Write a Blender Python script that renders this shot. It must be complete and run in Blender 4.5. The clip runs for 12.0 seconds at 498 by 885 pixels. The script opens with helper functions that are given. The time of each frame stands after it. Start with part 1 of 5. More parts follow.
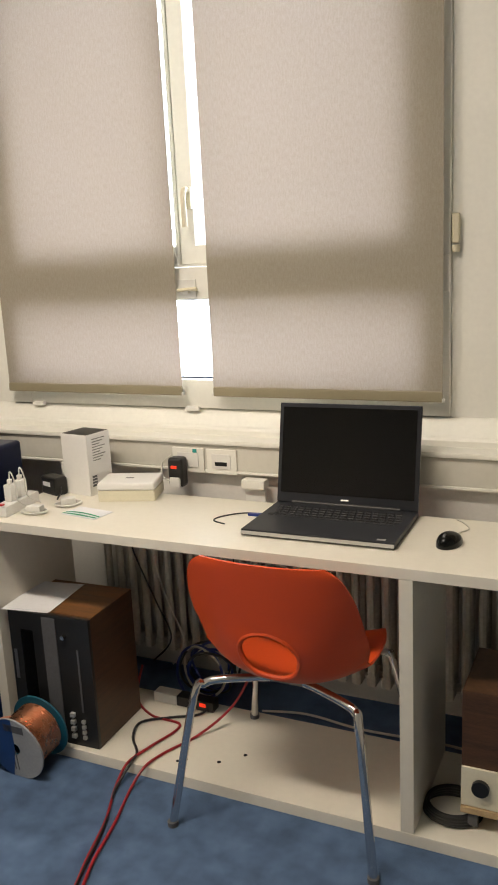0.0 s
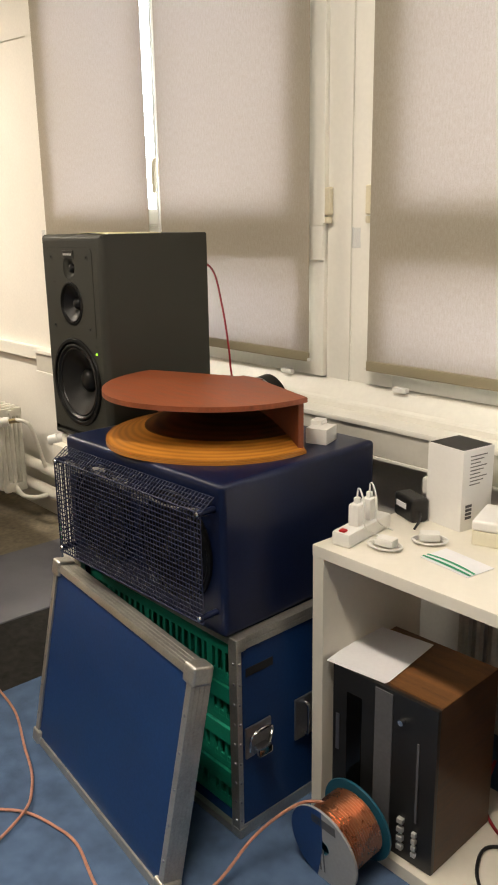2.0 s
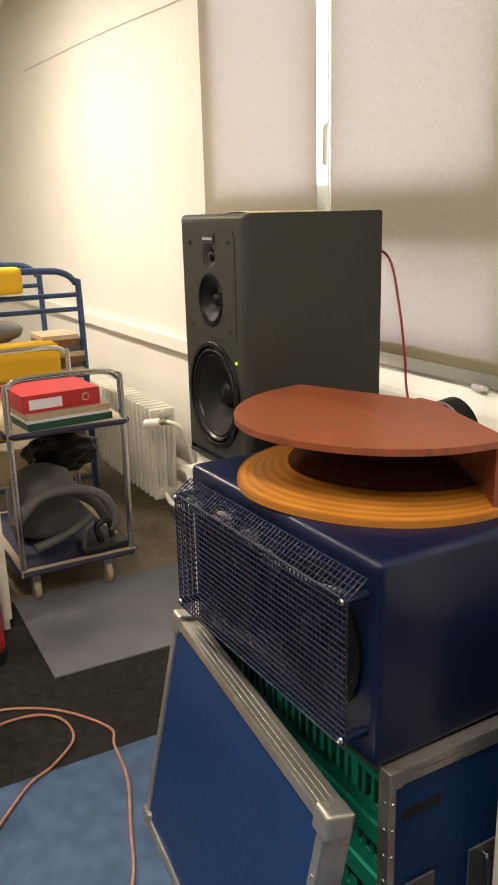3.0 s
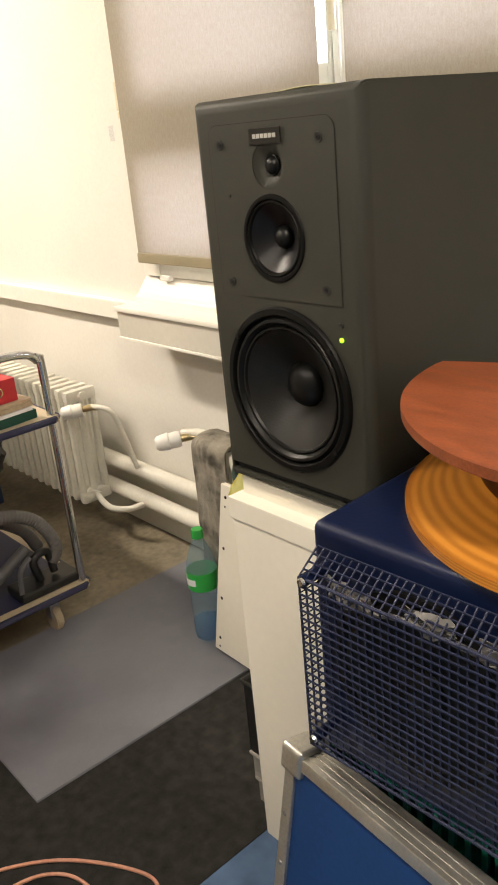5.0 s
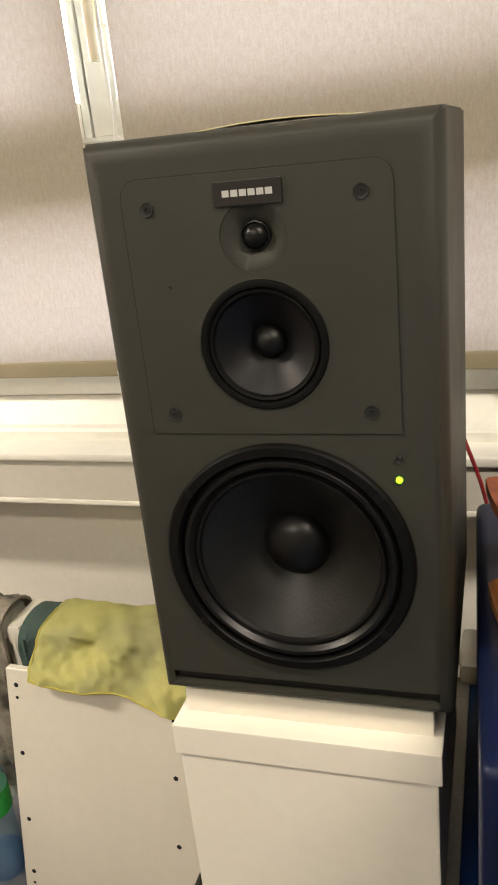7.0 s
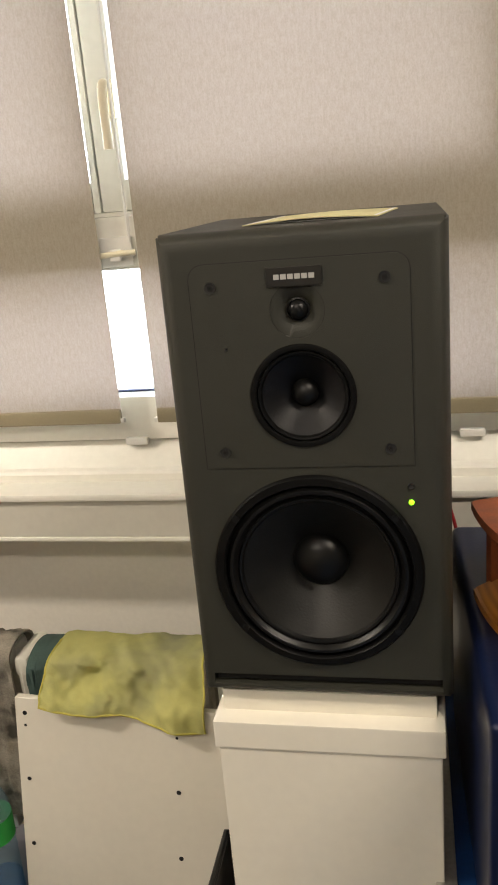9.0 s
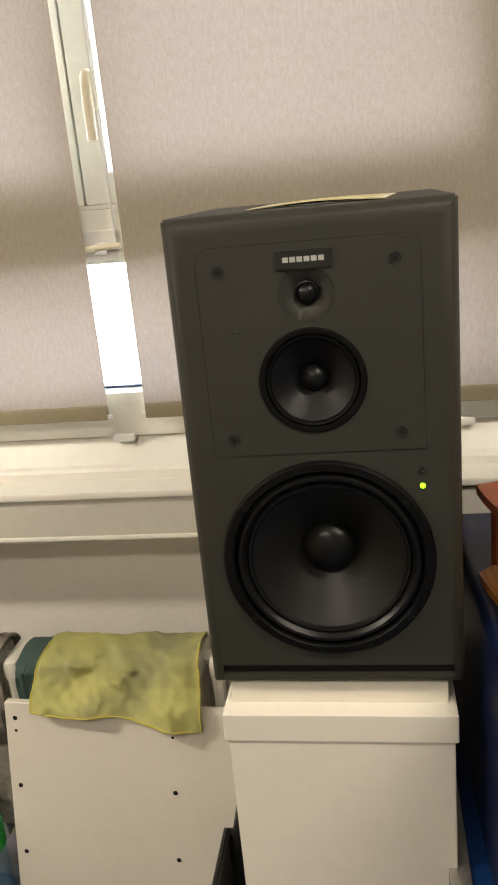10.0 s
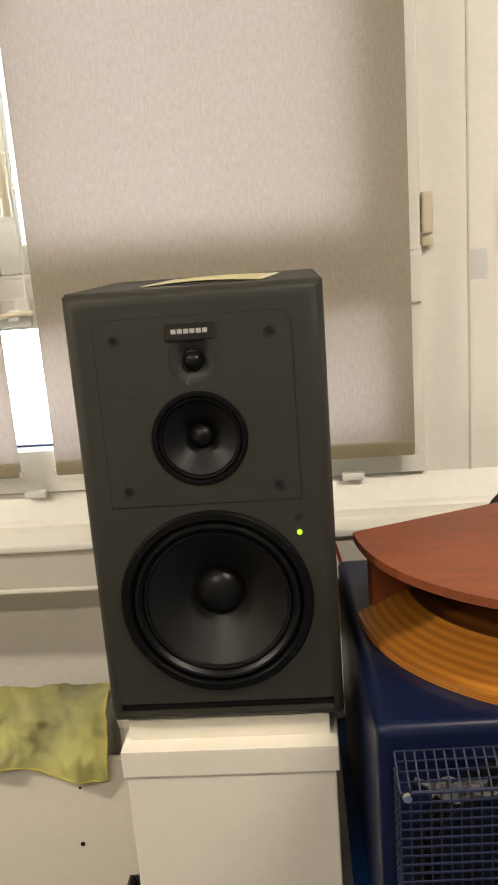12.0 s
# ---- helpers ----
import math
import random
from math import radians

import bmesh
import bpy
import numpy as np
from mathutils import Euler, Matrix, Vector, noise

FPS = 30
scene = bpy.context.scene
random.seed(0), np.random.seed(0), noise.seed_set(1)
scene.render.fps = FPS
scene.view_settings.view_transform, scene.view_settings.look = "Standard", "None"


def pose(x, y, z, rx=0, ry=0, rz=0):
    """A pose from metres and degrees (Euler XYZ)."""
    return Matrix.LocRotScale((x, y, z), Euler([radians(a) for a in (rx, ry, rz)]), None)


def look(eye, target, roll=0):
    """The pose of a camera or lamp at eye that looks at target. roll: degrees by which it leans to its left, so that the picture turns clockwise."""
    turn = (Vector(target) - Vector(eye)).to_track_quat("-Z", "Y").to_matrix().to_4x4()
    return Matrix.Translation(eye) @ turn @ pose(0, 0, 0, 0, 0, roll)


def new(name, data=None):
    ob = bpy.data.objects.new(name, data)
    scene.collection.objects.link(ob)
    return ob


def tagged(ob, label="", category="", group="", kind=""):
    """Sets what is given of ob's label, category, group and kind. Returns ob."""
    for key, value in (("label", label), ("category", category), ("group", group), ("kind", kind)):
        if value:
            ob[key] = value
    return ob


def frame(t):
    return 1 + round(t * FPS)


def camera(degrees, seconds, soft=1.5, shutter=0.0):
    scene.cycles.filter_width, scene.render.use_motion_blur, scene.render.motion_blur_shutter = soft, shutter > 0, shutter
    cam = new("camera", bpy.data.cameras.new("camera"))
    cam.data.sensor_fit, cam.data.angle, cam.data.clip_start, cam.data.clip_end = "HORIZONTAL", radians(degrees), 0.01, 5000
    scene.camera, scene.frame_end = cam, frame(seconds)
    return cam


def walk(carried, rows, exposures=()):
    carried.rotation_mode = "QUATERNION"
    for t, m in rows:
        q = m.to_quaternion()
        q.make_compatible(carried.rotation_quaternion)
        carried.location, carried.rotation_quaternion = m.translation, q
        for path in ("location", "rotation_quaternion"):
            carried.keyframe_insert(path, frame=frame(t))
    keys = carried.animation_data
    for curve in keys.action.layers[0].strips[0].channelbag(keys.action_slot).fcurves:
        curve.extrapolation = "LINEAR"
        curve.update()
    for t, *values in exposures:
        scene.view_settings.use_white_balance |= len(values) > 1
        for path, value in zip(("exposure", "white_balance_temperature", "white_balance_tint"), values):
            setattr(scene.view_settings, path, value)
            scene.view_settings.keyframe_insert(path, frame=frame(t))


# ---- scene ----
cam = camera(34.2, 12.0, soft=1.9)
PATH = [
    (0, (0.513, -0.027, 1.492), (-0.327, 1.736, 1.062), -2.8), 
    (0.5, (0.445, -0.015, 1.531), (-0.609, 1.626, 1.088), -3.0), 
    (1, (0.324, 0.093, 1.547), (-0.862, 1.642, 1.107), -3.0), 
    (1.5, (0.148, 0.24, 1.531), (-1.108, 1.729, 1.077), -2.2), 
    (2, (-0.036, 0.472, 1.505), (-1.481, 1.752, 0.98), -0.9), 
    (2.5, (-0.2, 0.678, 1.488), (-1.814, 1.725, 0.939), -0.7), 
    (3, (-0.427, 0.825, 1.477), (-2.117, 1.746, 0.933), -1.5), 
    (3.5, (-0.565, 0.883, 1.462), (-2.266, 1.753, 0.871), -5.5), 
    (3.7, (-0.636, 0.888, 1.449), (-2.334, 1.749, 0.836), -7.3), 
    (5.3, (-1.483, 0.858, 1.429), (-2.837, 2.138, 0.702), -6.1), 
    (5.5, (-1.575, 0.897, 1.427), (-2.889, 2.217, 0.698), -7.0), 
    (6, (-1.79, 0.987, 1.442), (-2.917, 2.454, 0.682), -6.6), 
    (6.5, (-1.943, 0.983, 1.457), (-2.688, 2.686, 0.719), -7.0), 
    (7, (-2.012, 0.966, 1.463), (-2.599, 2.749, 0.773), -6.1), 
    (7.2, (-2.061, 0.942, 1.472), (-2.522, 2.764, 0.786), -5.1), 
    (8.8, (-2.077, 0.763, 1.525), (-2.504, 2.619, 0.912), -5.0), 
    (9, (-2.098, 0.76, 1.523), (-2.502, 2.626, 0.926), -5.1), 
    (9.5, (-2.139, 0.764, 1.508), (-2.492, 2.641, 0.914), -5.6), 
    (10, (-2.159, 0.757, 1.504), (-2.47, 2.64, 0.908), -5.5), 
    (10.5, (-2.17, 0.753, 1.507), (-2.444, 2.647, 0.926), -5.3), 
    (11, (-2.177, 0.755, 1.506), (-2.422, 2.657, 0.939), -4.7), 
    (11.5, (-2.168, 0.741, 1.508), (-2.388, 2.652, 0.961), -4.4), 
    (12, (-2.097, 0.654, 1.521), (-2.223, 2.595, 1.054), -4.3), 
]
walk(cam, [(t, look(eye, target, roll)) for t, eye, target, roll in PATH],
     exposures=[(0, -0.55), (1.5, -0.58), (2.5, -0.25), (3.7, -0.28), (5.5, -0.12), (7.0, -0.14), (9.0, -0.48), (12.0, -0.42)])

# ---- light ----
world = bpy.data.worlds.new("world")
scene.world = world
world.use_nodes = True
wn = world.node_tree
bg = wn.nodes["Background"]
sky = wn.nodes.new("ShaderNodeTexSky")
sky.sky_type, sky.sun_disc = "NISHITA", False
sky.sun_elevation, sky.sun_rotation = radians(40), radians(200)
wn.links.new(sky.outputs[0], bg.inputs[0])
bg.inputs[1].default_value = 0.12

sun = new("sun", bpy.data.lights.new("sun", "SUN"))
sun.data.energy, sun.data.angle, sun.data.color = 1.0, radians(12), (1.0, 0.95, 0.88)
sun.matrix_world = look((0, -6, 6), (0, 2, 0))


def area_lamp(name, x, y, z, sx, sy, power, color):
    lamp = new(name, bpy.data.lights.new(name, "AREA"))
    lamp.data.shape, lamp.data.size, lamp.data.size_y = "RECTANGLE", sx, sy
    lamp.data.energy, lamp.data.color = power, color
    lamp.matrix_world = pose(x, y, z)
    return lamp


WARM = (1.0, 0.875, 0.725)
LAMPS = [(-4.9, 0.9, 140), (-2.9, -0.6, 55), (-0.8, 0.75, 78)]


# ---- materials ----
def material(name, color, rough=0.5, metal=0.0, vary=0.12, scale=8.0, fine=120.0, bump=0.0, spec=0.5, stretch=(1, 1, 1), spots=None):
    m = bpy.data.materials.new(name)
    m.use_nodes = True
    t = m.node_tree
    b = t.nodes["Principled BSDF"]
    b.inputs["Roughness"].default_value, b.inputs["Metallic"].default_value = rough, metal
    b.inputs["Specular IOR Level"].default_value = spec
    co = t.nodes.new("ShaderNodeTexCoord")
    mp = t.nodes.new("ShaderNodeMapping")
    mp.inputs["Scale"].default_value = stretch
    t.links.new(co.outputs["Object"], mp.inputs[0])
    n1 = t.nodes.new("ShaderNodeTexNoise")
    n1.inputs["Scale"].default_value, n1.inputs["Detail"].default_value = scale, 4
    n2 = t.nodes.new("ShaderNodeTexNoise")
    n2.inputs["Scale"].default_value, n2.inputs["Detail"].default_value = fine, 3
    for n in (n1, n2):
        t.links.new(mp.outputs[0], n.inputs[0])
    mix = t.nodes.new("ShaderNodeMath")
    mix.operation = "MULTIPLY_ADD"
    mix.inputs[1].default_value = 0.55
    t.links.new(n1.outputs[0], mix.inputs[0])
    half = t.nodes.new("ShaderNodeMath")
    half.operation = "MULTIPLY"
    half.inputs[1].default_value = 0.45
    t.links.new(n2.outputs[0], half.inputs[0])
    t.links.new(half.outputs[0], mix.inputs[2])
    ramp = t.nodes.new("ShaderNodeValToRGB")
    lo = [max(0, c * (1 - vary * 2)) for c in color]
    hi = [min(1, c * (1 + vary * 1.6)) for c in color]
    ramp.color_ramp.elements[0].position, ramp.color_ramp.elements[1].position = 0.3, 0.7
    ramp.color_ramp.elements[0].color, ramp.color_ramp.elements[1].color = (*lo, 1), (*hi, 1)
    t.links.new(mix.outputs[0], ramp.inputs[0])
    last = ramp.outputs[0]
    if spots:
        n3 = t.nodes.new("ShaderNodeTexNoise")
        n3.inputs["Scale"].default_value, n3.inputs["Detail"].default_value = spots[0], 5
        t.links.new(mp.outputs[0], n3.inputs[0])
        r3 = t.nodes.new("ShaderNodeValToRGB")
        r3.color_ramp.elements[0].position, r3.color_ramp.elements[1].position = spots[1], spots[1] + spots[2]
        t.links.new(n3.outputs[0], r3.inputs[0])
        mx = t.nodes.new("ShaderNodeMix")
        mx.data_type = "RGBA"
        t.links.new(r3.outputs[0], mx.inputs[0])
        t.links.new(last, mx.inputs[6])
        mx.inputs[7].default_value = (*spots[3], 1)
        last = mx.outputs[2]
    t.links.new(last, b.inputs["Base Color"])
    rr = t.nodes.new("ShaderNodeMapRange")
    rr.inputs["To Min"].default_value, rr.inputs["To Max"].default_value = max(0.02, rough - 0.08), min(1, rough + 0.1)
    t.links.new(n1.outputs[0], rr.inputs[0])
    t.links.new(rr.outputs[0], b.inputs["Roughness"])
    if bump:
        bp = t.nodes.new("ShaderNodeBump")
        bp.inputs["Strength"].default_value, bp.inputs["Distance"].default_value = bump, 0.002
        t.links.new(n2.outputs[0], bp.inputs["Height"])
        t.links.new(bp.outputs[0], b.inputs["Normal"])
    return m


M_WALL = material("wall_paint", (0.76, 0.735, 0.675), 0.7, vary=0.03, scale=2, fine=90, bump=0.25)
M_TRIM = material("trim_paint", (0.82, 0.805, 0.735), 0.42, vary=0.025, scale=3, fine=60, bump=0.05)
M_DUCT = material("duct_plastic", (0.62, 0.60, 0.53), 0.45, vary=0.03, scale=3, fine=60, bump=0.05)
M_CEIL = material("ceiling_paint", (0.8, 0.79, 0.74), 0.8, vary=0.03, scale=2, bump=0.1)
M_CARPET = material("blue_carpet", (0.095, 0.152, 0.262), 0.95, vary=0.2, scale=14, fine=900, bump=0.8, spec=0.1, spots=(6, 0.54, 0.30, (0.055, 0.085, 0.15)))
M_DARKCARPET = material("dark_carpet", (0.030, 0.029, 0.027), 0.95, vary=0.3, scale=30, fine=700, bump=0.8, spec=0.1)
M_MAT = material("grey_mat", (0.185, 0.187, 0.21), 0.85, vary=0.1, scale=4, fine=500, bump=0.4, spec=0.2, spots=(3, 0.45, 0.2, (0.145, 0.147, 0.175)))
M_CONCRETE = material("screed", (0.235, 0.20, 0.14), 0.65, vary=0.25, scale=4, fine=40, bump=0.3, spots=(2.5, 0.5, 0.25, (0.15, 0.125, 0.085)))
M_WHITE = material("white_laminate", (0.745, 0.71, 0.615), 0.36, vary=0.02, scale=3, fine=50)
M_WPLAST = material("white_plastic", (0.75, 0.74, 0.70), 0.35, vary=0.02)
M_BOXCARD = material("white_card", (0.78, 0.77, 0.74), 0.5, vary=0.015)
M_CREAMPL = material("cream_plastic", (0.70, 0.64, 0.47), 0.35, vary=0.03)
M_CREAMBOX = material("cream_card", (0.72, 0.68, 0.53), 0.55, vary=0.03)
M_PAPER = material("paper", (0.78, 0.78, 0.80), 0.7, vary=0.02)
M_RADIATOR = material("radiator_enamel", (0.70, 0.68, 0.60), 0.4, vary=0.05, scale=6, fine=80, bump=0.05)
M_RADDIRTY = material("radiator_old", (0.55, 0.52, 0.45), 0.5, vary=0.12, scale=6, fine=80, bump=0.1)
M_SPK = material("speaker_grey", (0.0235, 0.0238, 0.0172), 0.55, vary=0.06, scale=10, fine=900, bump=0.25)
M_BLACK = material("black_plastic", (0.012, 0.012, 0.012), 0.4, vary=0.15)
M_RUBBER = material("black_rubber", (0.004, 0.004, 0.004), 0.36, vary=0.1, spec=0.3)
M_FLANGE = material("black_flange", (0.003, 0.003, 0.003), 0.45, vary=0.1, spec=0.15)
M_CONE = material("cone", (0.006, 0.0058, 0.005), 0.42, vary=0.2, scale=20, fine=300, bump=0.15, spec=0.36)
M_CONEMID = material("cone_mid", (0.004, 0.004, 0.005), 0.38, vary=0.2, scale=20, fine=300, bump=0.1, spec=0.32)
M_DARK = material("darkness", (0.004, 0.004, 0.004), 0.8, vary=0.1)
M_BADGE = material("badge_black", (0.012, 0.011, 0.010), 0.3, vary=0.05)
M_SILVER = material("silver_print", (0.55, 0.55, 0.53), 0.35, metal=0.4, vary=0.03)
M_ALU = material("aluminium", (0.50, 0.49, 0.45), 0.38, metal=0.85, vary=0.12, scale=12, fine=200, bump=0.1)
M_CHROME = material("chrome", (0.62, 0.62, 0.62), 0.12, metal=1.0, vary=0.05)
M_STEEL = material("steel", (0.36, 0.36, 0.38), 0.3, metal=0.9, vary=0.1)
M_BLUELAC = material("blue_lacquer", (0.0042, 0.0092, 0.037), 0.34, vary=0.12, scale=5, fine=150, bump=0.08, spec=0.32)
M_BLUEPLY = material("blue_laminate", (0.006, 0.034, 0.125), 0.42, vary=0.12, scale=5, fine=120, bump=0.08, spec=0.35)
M_WIRE = material("coated_wire", (0.010, 0.015, 0.045), 0.6, vary=0.1)
M_GREEN = material("green_crate", (0.01, 0.27, 0.165), 0.45, vary=0.1)
M_ORANGE = material("orange_plastic", (0.66, 0.075, 0.012), 0.42, vary=0.04, scale=6, fine=400, bump=0.12)
M_COPPER = material("copper_wire", (0.58, 0.27, 0.15), 0.27, metal=0.9, vary=0.15, scale=40, fine=300)
M_PINKCABLE = material("clear_copper_cable", (0.50, 0.24, 0.16), 0.35, vary=0.15, scale=40)
M_REELBLUE = material("reel_blue", (0.010, 0.045, 0.17), 0.4, vary=0.08)
M_REELGREY = material("reel_grey", (0.30, 0.31, 0.32), 0.35, vary=0.06)
M_TEAL = material("teal_plastic", (0.01, 0.10, 0.16), 0.4, vary=0.08)
M_REDCABLE = material("red_cable", (0.30, 0.015, 0.02), 0.4, vary=0.1)
M_BLACKCABLE = material("black_cable", (0.012, 0.012, 0.013), 0.45, vary=0.1)
M_BLUECABLE = material("blue_cable", (0.010, 0.030, 0.20), 0.4, vary=0.1)
M_WHITECABLE = material("white_cable", (0.62, 0.60, 0.53), 0.45, vary=0.05)
M_RED = material("red_paint", (0.45, 0.012, 0.014), 0.3, vary=0.08)
M_REDBINDER = material("red_binder", (0.50, 0.025, 0.03), 0.45, vary=0.06)
M_YELLOW = material("yellow_cloth", (0.68, 0.40, 0.010), 0.8, vary=0.08, scale=6, fine=300, bump=0.3)
M_STEELBLUE = material("blue_tube", (0.022, 0.055, 0.14), 0.35, vary=0.08)
M_GASKET = material("blue_gasket", (0.03, 0.045, 0.12), 0.6, vary=0.1)
M_NAVYEDGE = material("navy_edging", (0.02, 0.022, 0.06), 0.5, vary=0.1)
M_TRAY = material("tray_board", (0.46, 0.38, 0.26), 0.5, vary=0.08, scale=10)
M_GREYHOSE = material("grey_hose", (0.13, 0.125, 0.12), 0.5, vary=0.1)
M_GREYPL = material("grey_plastic", (0.09, 0.09, 0.095), 0.5, vary=0.1)
M_TRAYGREY = material("tray_plastic", (0.26, 0.25, 0.23), 0.4, vary=0.08)
M_CARD = material("cardboard", (0.46, 0.33, 0.18), 0.75, vary=0.08, scale=10)
M_TOWEL = material("microfibre", (0.50, 0.49, 0.185), 0.95, vary=0.16, scale=9, fine=700, bump=0.8, spec=0.05, spots=(6, 0.46, 0.26, (0.27, 0.275, 0.165)))
M_TOWELEDGE = material("towel_hem", (0.52, 0.47, 0.10), 0.9, vary=0.08, bump=0.4, fine=500)
M_FUR = material("grey_fleece", (0.29, 0.265, 0.22), 0.95, vary=0.3, scale=18, fine=400, bump=1.0, spec=0.05, spots=(11, 0.5, 0.15, (0.07, 0.065, 0.055)))
M_GREENCLOTH = material("green_cloth", (0.045, 0.08, 0.072), 0.95, vary=0.2, scale=20, fine=400, bump=0.5)
M_DARKGREEN = material("green_folder", (0.008, 0.07, 0.05), 0.5, vary=0.1)
M_BUFF = material("buff_folder", (0.50, 0.38, 0.25), 0.6, vary=0.1)
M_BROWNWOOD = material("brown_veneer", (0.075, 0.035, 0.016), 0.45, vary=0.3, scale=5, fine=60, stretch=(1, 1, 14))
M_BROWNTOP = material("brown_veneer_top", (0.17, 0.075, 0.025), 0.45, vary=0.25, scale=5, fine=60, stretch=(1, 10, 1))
M_REDWOOD = material("red_stained_ply", (0.235, 0.062, 0.021), 0.46, vary=0.2, scale=5, fine=70, stretch=(3, 12, 3))
M_LAPTOP = material("laptop_grey", (0.020, 0.022, 0.028), 0.42, metal=0.3, vary=0.05)
M_SCREEN = material("laptop_screen", (0.003, 0.003, 0.003), 0.1, vary=0.0, spec=0.3)
M_KEYS = material("keycaps", (0.01, 0.01, 0.011), 0.5, vary=0.1)
M_BRASS = material("brass", (0.50, 0.40, 0.22), 0.3, metal=0.9, vary=0.1)
M_GREENTAPE = material("green_print", (0.03, 0.28, 0.14), 0.6, vary=0.05)
M_TEALDOT = material("teal_sticker", (0.03, 0.30, 0.27), 0.6, vary=0.05)
M_YELLOWLABEL = material("yellow_paper", (0.60, 0.56, 0.30), 0.7, vary=0.1)
M_LIME = material("lime_cap", (0.03, 0.36, 0.06), 0.4, vary=0.05)


def wood_layers(name, a, b, per_metre):
    m = bpy.data.materials.new(name)
    m.use_nodes = True
    t = m.node_tree
    p = t.nodes["Principled BSDF"]
    p.inputs["Roughness"].default_value = 0.3
    co = t.nodes.new("ShaderNodeTexCoord")
    w = t.nodes.new("ShaderNodeTexWave")
    w.wave_type, w.bands_direction = "BANDS", "Z"
    w.inputs["Scale"].default_value, w.inputs["Distortion"].default_value = per_metre, 0.5
    w.inputs["Detail"].default_value, w.inputs["Detail Scale"].default_value = 3, 4
    t.links.new(co.outputs["Object"], w.inputs[0])
    n = t.nodes.new("ShaderNodeTexNoise")
    n.inputs["Scale"].default_value, n.inputs["Detail"].default_value = 25, 5
    mp = t.nodes.new("ShaderNodeMapping")
    mp.inputs["Scale"].default_value = (0.5, 0.5, 8)
    t.links.new(co.outputs["Object"], mp.inputs[0])
    t.links.new(mp.outputs[0], n.inputs[0])
    add = t.nodes.new("ShaderNodeMath")
    add.operation = "MULTIPLY_ADD"
    add.inputs[1].default_value = 0.5
    half = t.nodes.new("ShaderNodeMath")
    half.operation = "MULTIPLY"
    half.inputs[1].default_value = 0.5
    t.links.new(w.outputs[1], add.inputs[0])
    t.links.new(n.outputs[0], half.inputs[0])
    t.links.new(half.outputs[0], add.inputs[2])
    r = t.nodes.new("ShaderNodeValToRGB")
    r.color_ramp.elements[0].position, r.color_ramp.elements[1].position = 0.25, 0.7
    r.color_ramp.elements[0].color, r.color_ramp.elements[1].color = (*a, 1), (*b, 1)
    t.links.new(add.outputs[0], r.inputs[0])
    t.links.new(r.outputs[0], p.inputs["Base Color"])
    return m


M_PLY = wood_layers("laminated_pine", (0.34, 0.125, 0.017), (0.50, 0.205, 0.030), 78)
# pine layers darkened to paint the shade deep in the horn mouth
M_SHADEDPLY = wood_layers("shaded_inner_ply", (0.060, 0.020, 0.006), (0.15, 0.055, 0.013), 60)


def blind_cloth():
    m = bpy.data.materials.new("blind_fabric")
    m.use_nodes = True
    t = m.node_tree
    t.nodes.remove(t.nodes["Principled BSDF"])
    out = t.nodes["Material Output"]
    co = t.nodes.new("ShaderNodeTexCoord")
    tex = []
    for s in ((640, 1, 420), (330, 1, 105)):
        mp = t.nodes.new("ShaderNodeMapping")
        mp.inputs["Scale"].default_value = s
        n = t.nodes.new("ShaderNodeTexNoise")
        n.inputs["Scale"].default_value, n.inputs["Detail"].default_value = 0.55, 3
        t.links.new(co.outputs["Object"], mp.inputs[0])
        t.links.new(mp.outputs[0], n.inputs[0])
        tex.append(n)
    add = t.nodes.new("ShaderNodeMath")
    add.operation = "ADD"
    t.links.new(tex[0].outputs[0], add.inputs[0])
    t.links.new(tex[1].outputs[0], add.inputs[1])
    outs = []
    for lo, hi in (((0.315, 0.283, 0.224), (0.365, 0.332, 0.270)), ((0.475, 0.375, 0.335), (0.585, 0.47, 0.425))):
        r = t.nodes.new("ShaderNodeValToRGB")
        r.color_ramp.elements[0].position, r.color_ramp.elements[1].position = 0.38, 0.62
        half = t.nodes.new("ShaderNodeMath")
        half.operation = "MULTIPLY"
        half.inputs[1].default_value = 0.5
        t.links.new(add.outputs[0], half.inputs[0])
        t.links.new(half.outputs[0], r.inputs[0])
        r.color_ramp.elements[0].color, r.color_ramp.elements[1].color = (*lo, 1), (*hi, 1)
        outs.append(r.outputs[0])
    d = t.nodes.new("ShaderNodeBsdfDiffuse")
    tr = t.nodes.new("ShaderNodeBsdfTranslucent")
    t.links.new(outs[0], d.inputs[0])
    t.links.new(outs[1], tr.inputs[0])
    mx = t.nodes.new("ShaderNodeMixShader")
    mx.inputs[0].default_value = 0.094
    t.links.new(d.outputs[0], mx.inputs[1])
    t.links.new(tr.outputs[0], mx.inputs[2])
    t.links.new(mx.outputs[0], out.inputs[0])
    return m


M_BLIND = blind_cloth()
M_BLINDBAR = material("blind_bar", (0.30, 0.26, 0.17), 0.6, vary=0.05, fine=500, bump=0.2)


def glass(name, color=(1, 1, 1), rough=0.0, clear=0.85):
    m = bpy.data.materials.new(name)
    m.use_nodes = True
    t = m.node_tree
    p = t.nodes["Principled BSDF"]
    p.inputs["Base Color"].default_value = (*color, 1)
    p.inputs["Roughness"].default_value = rough
    p.inputs["Transmission Weight"].default_value = 1.0
    p.inputs["IOR"].default_value = 1.02 if clear > 0.9 else 1.33
    return m


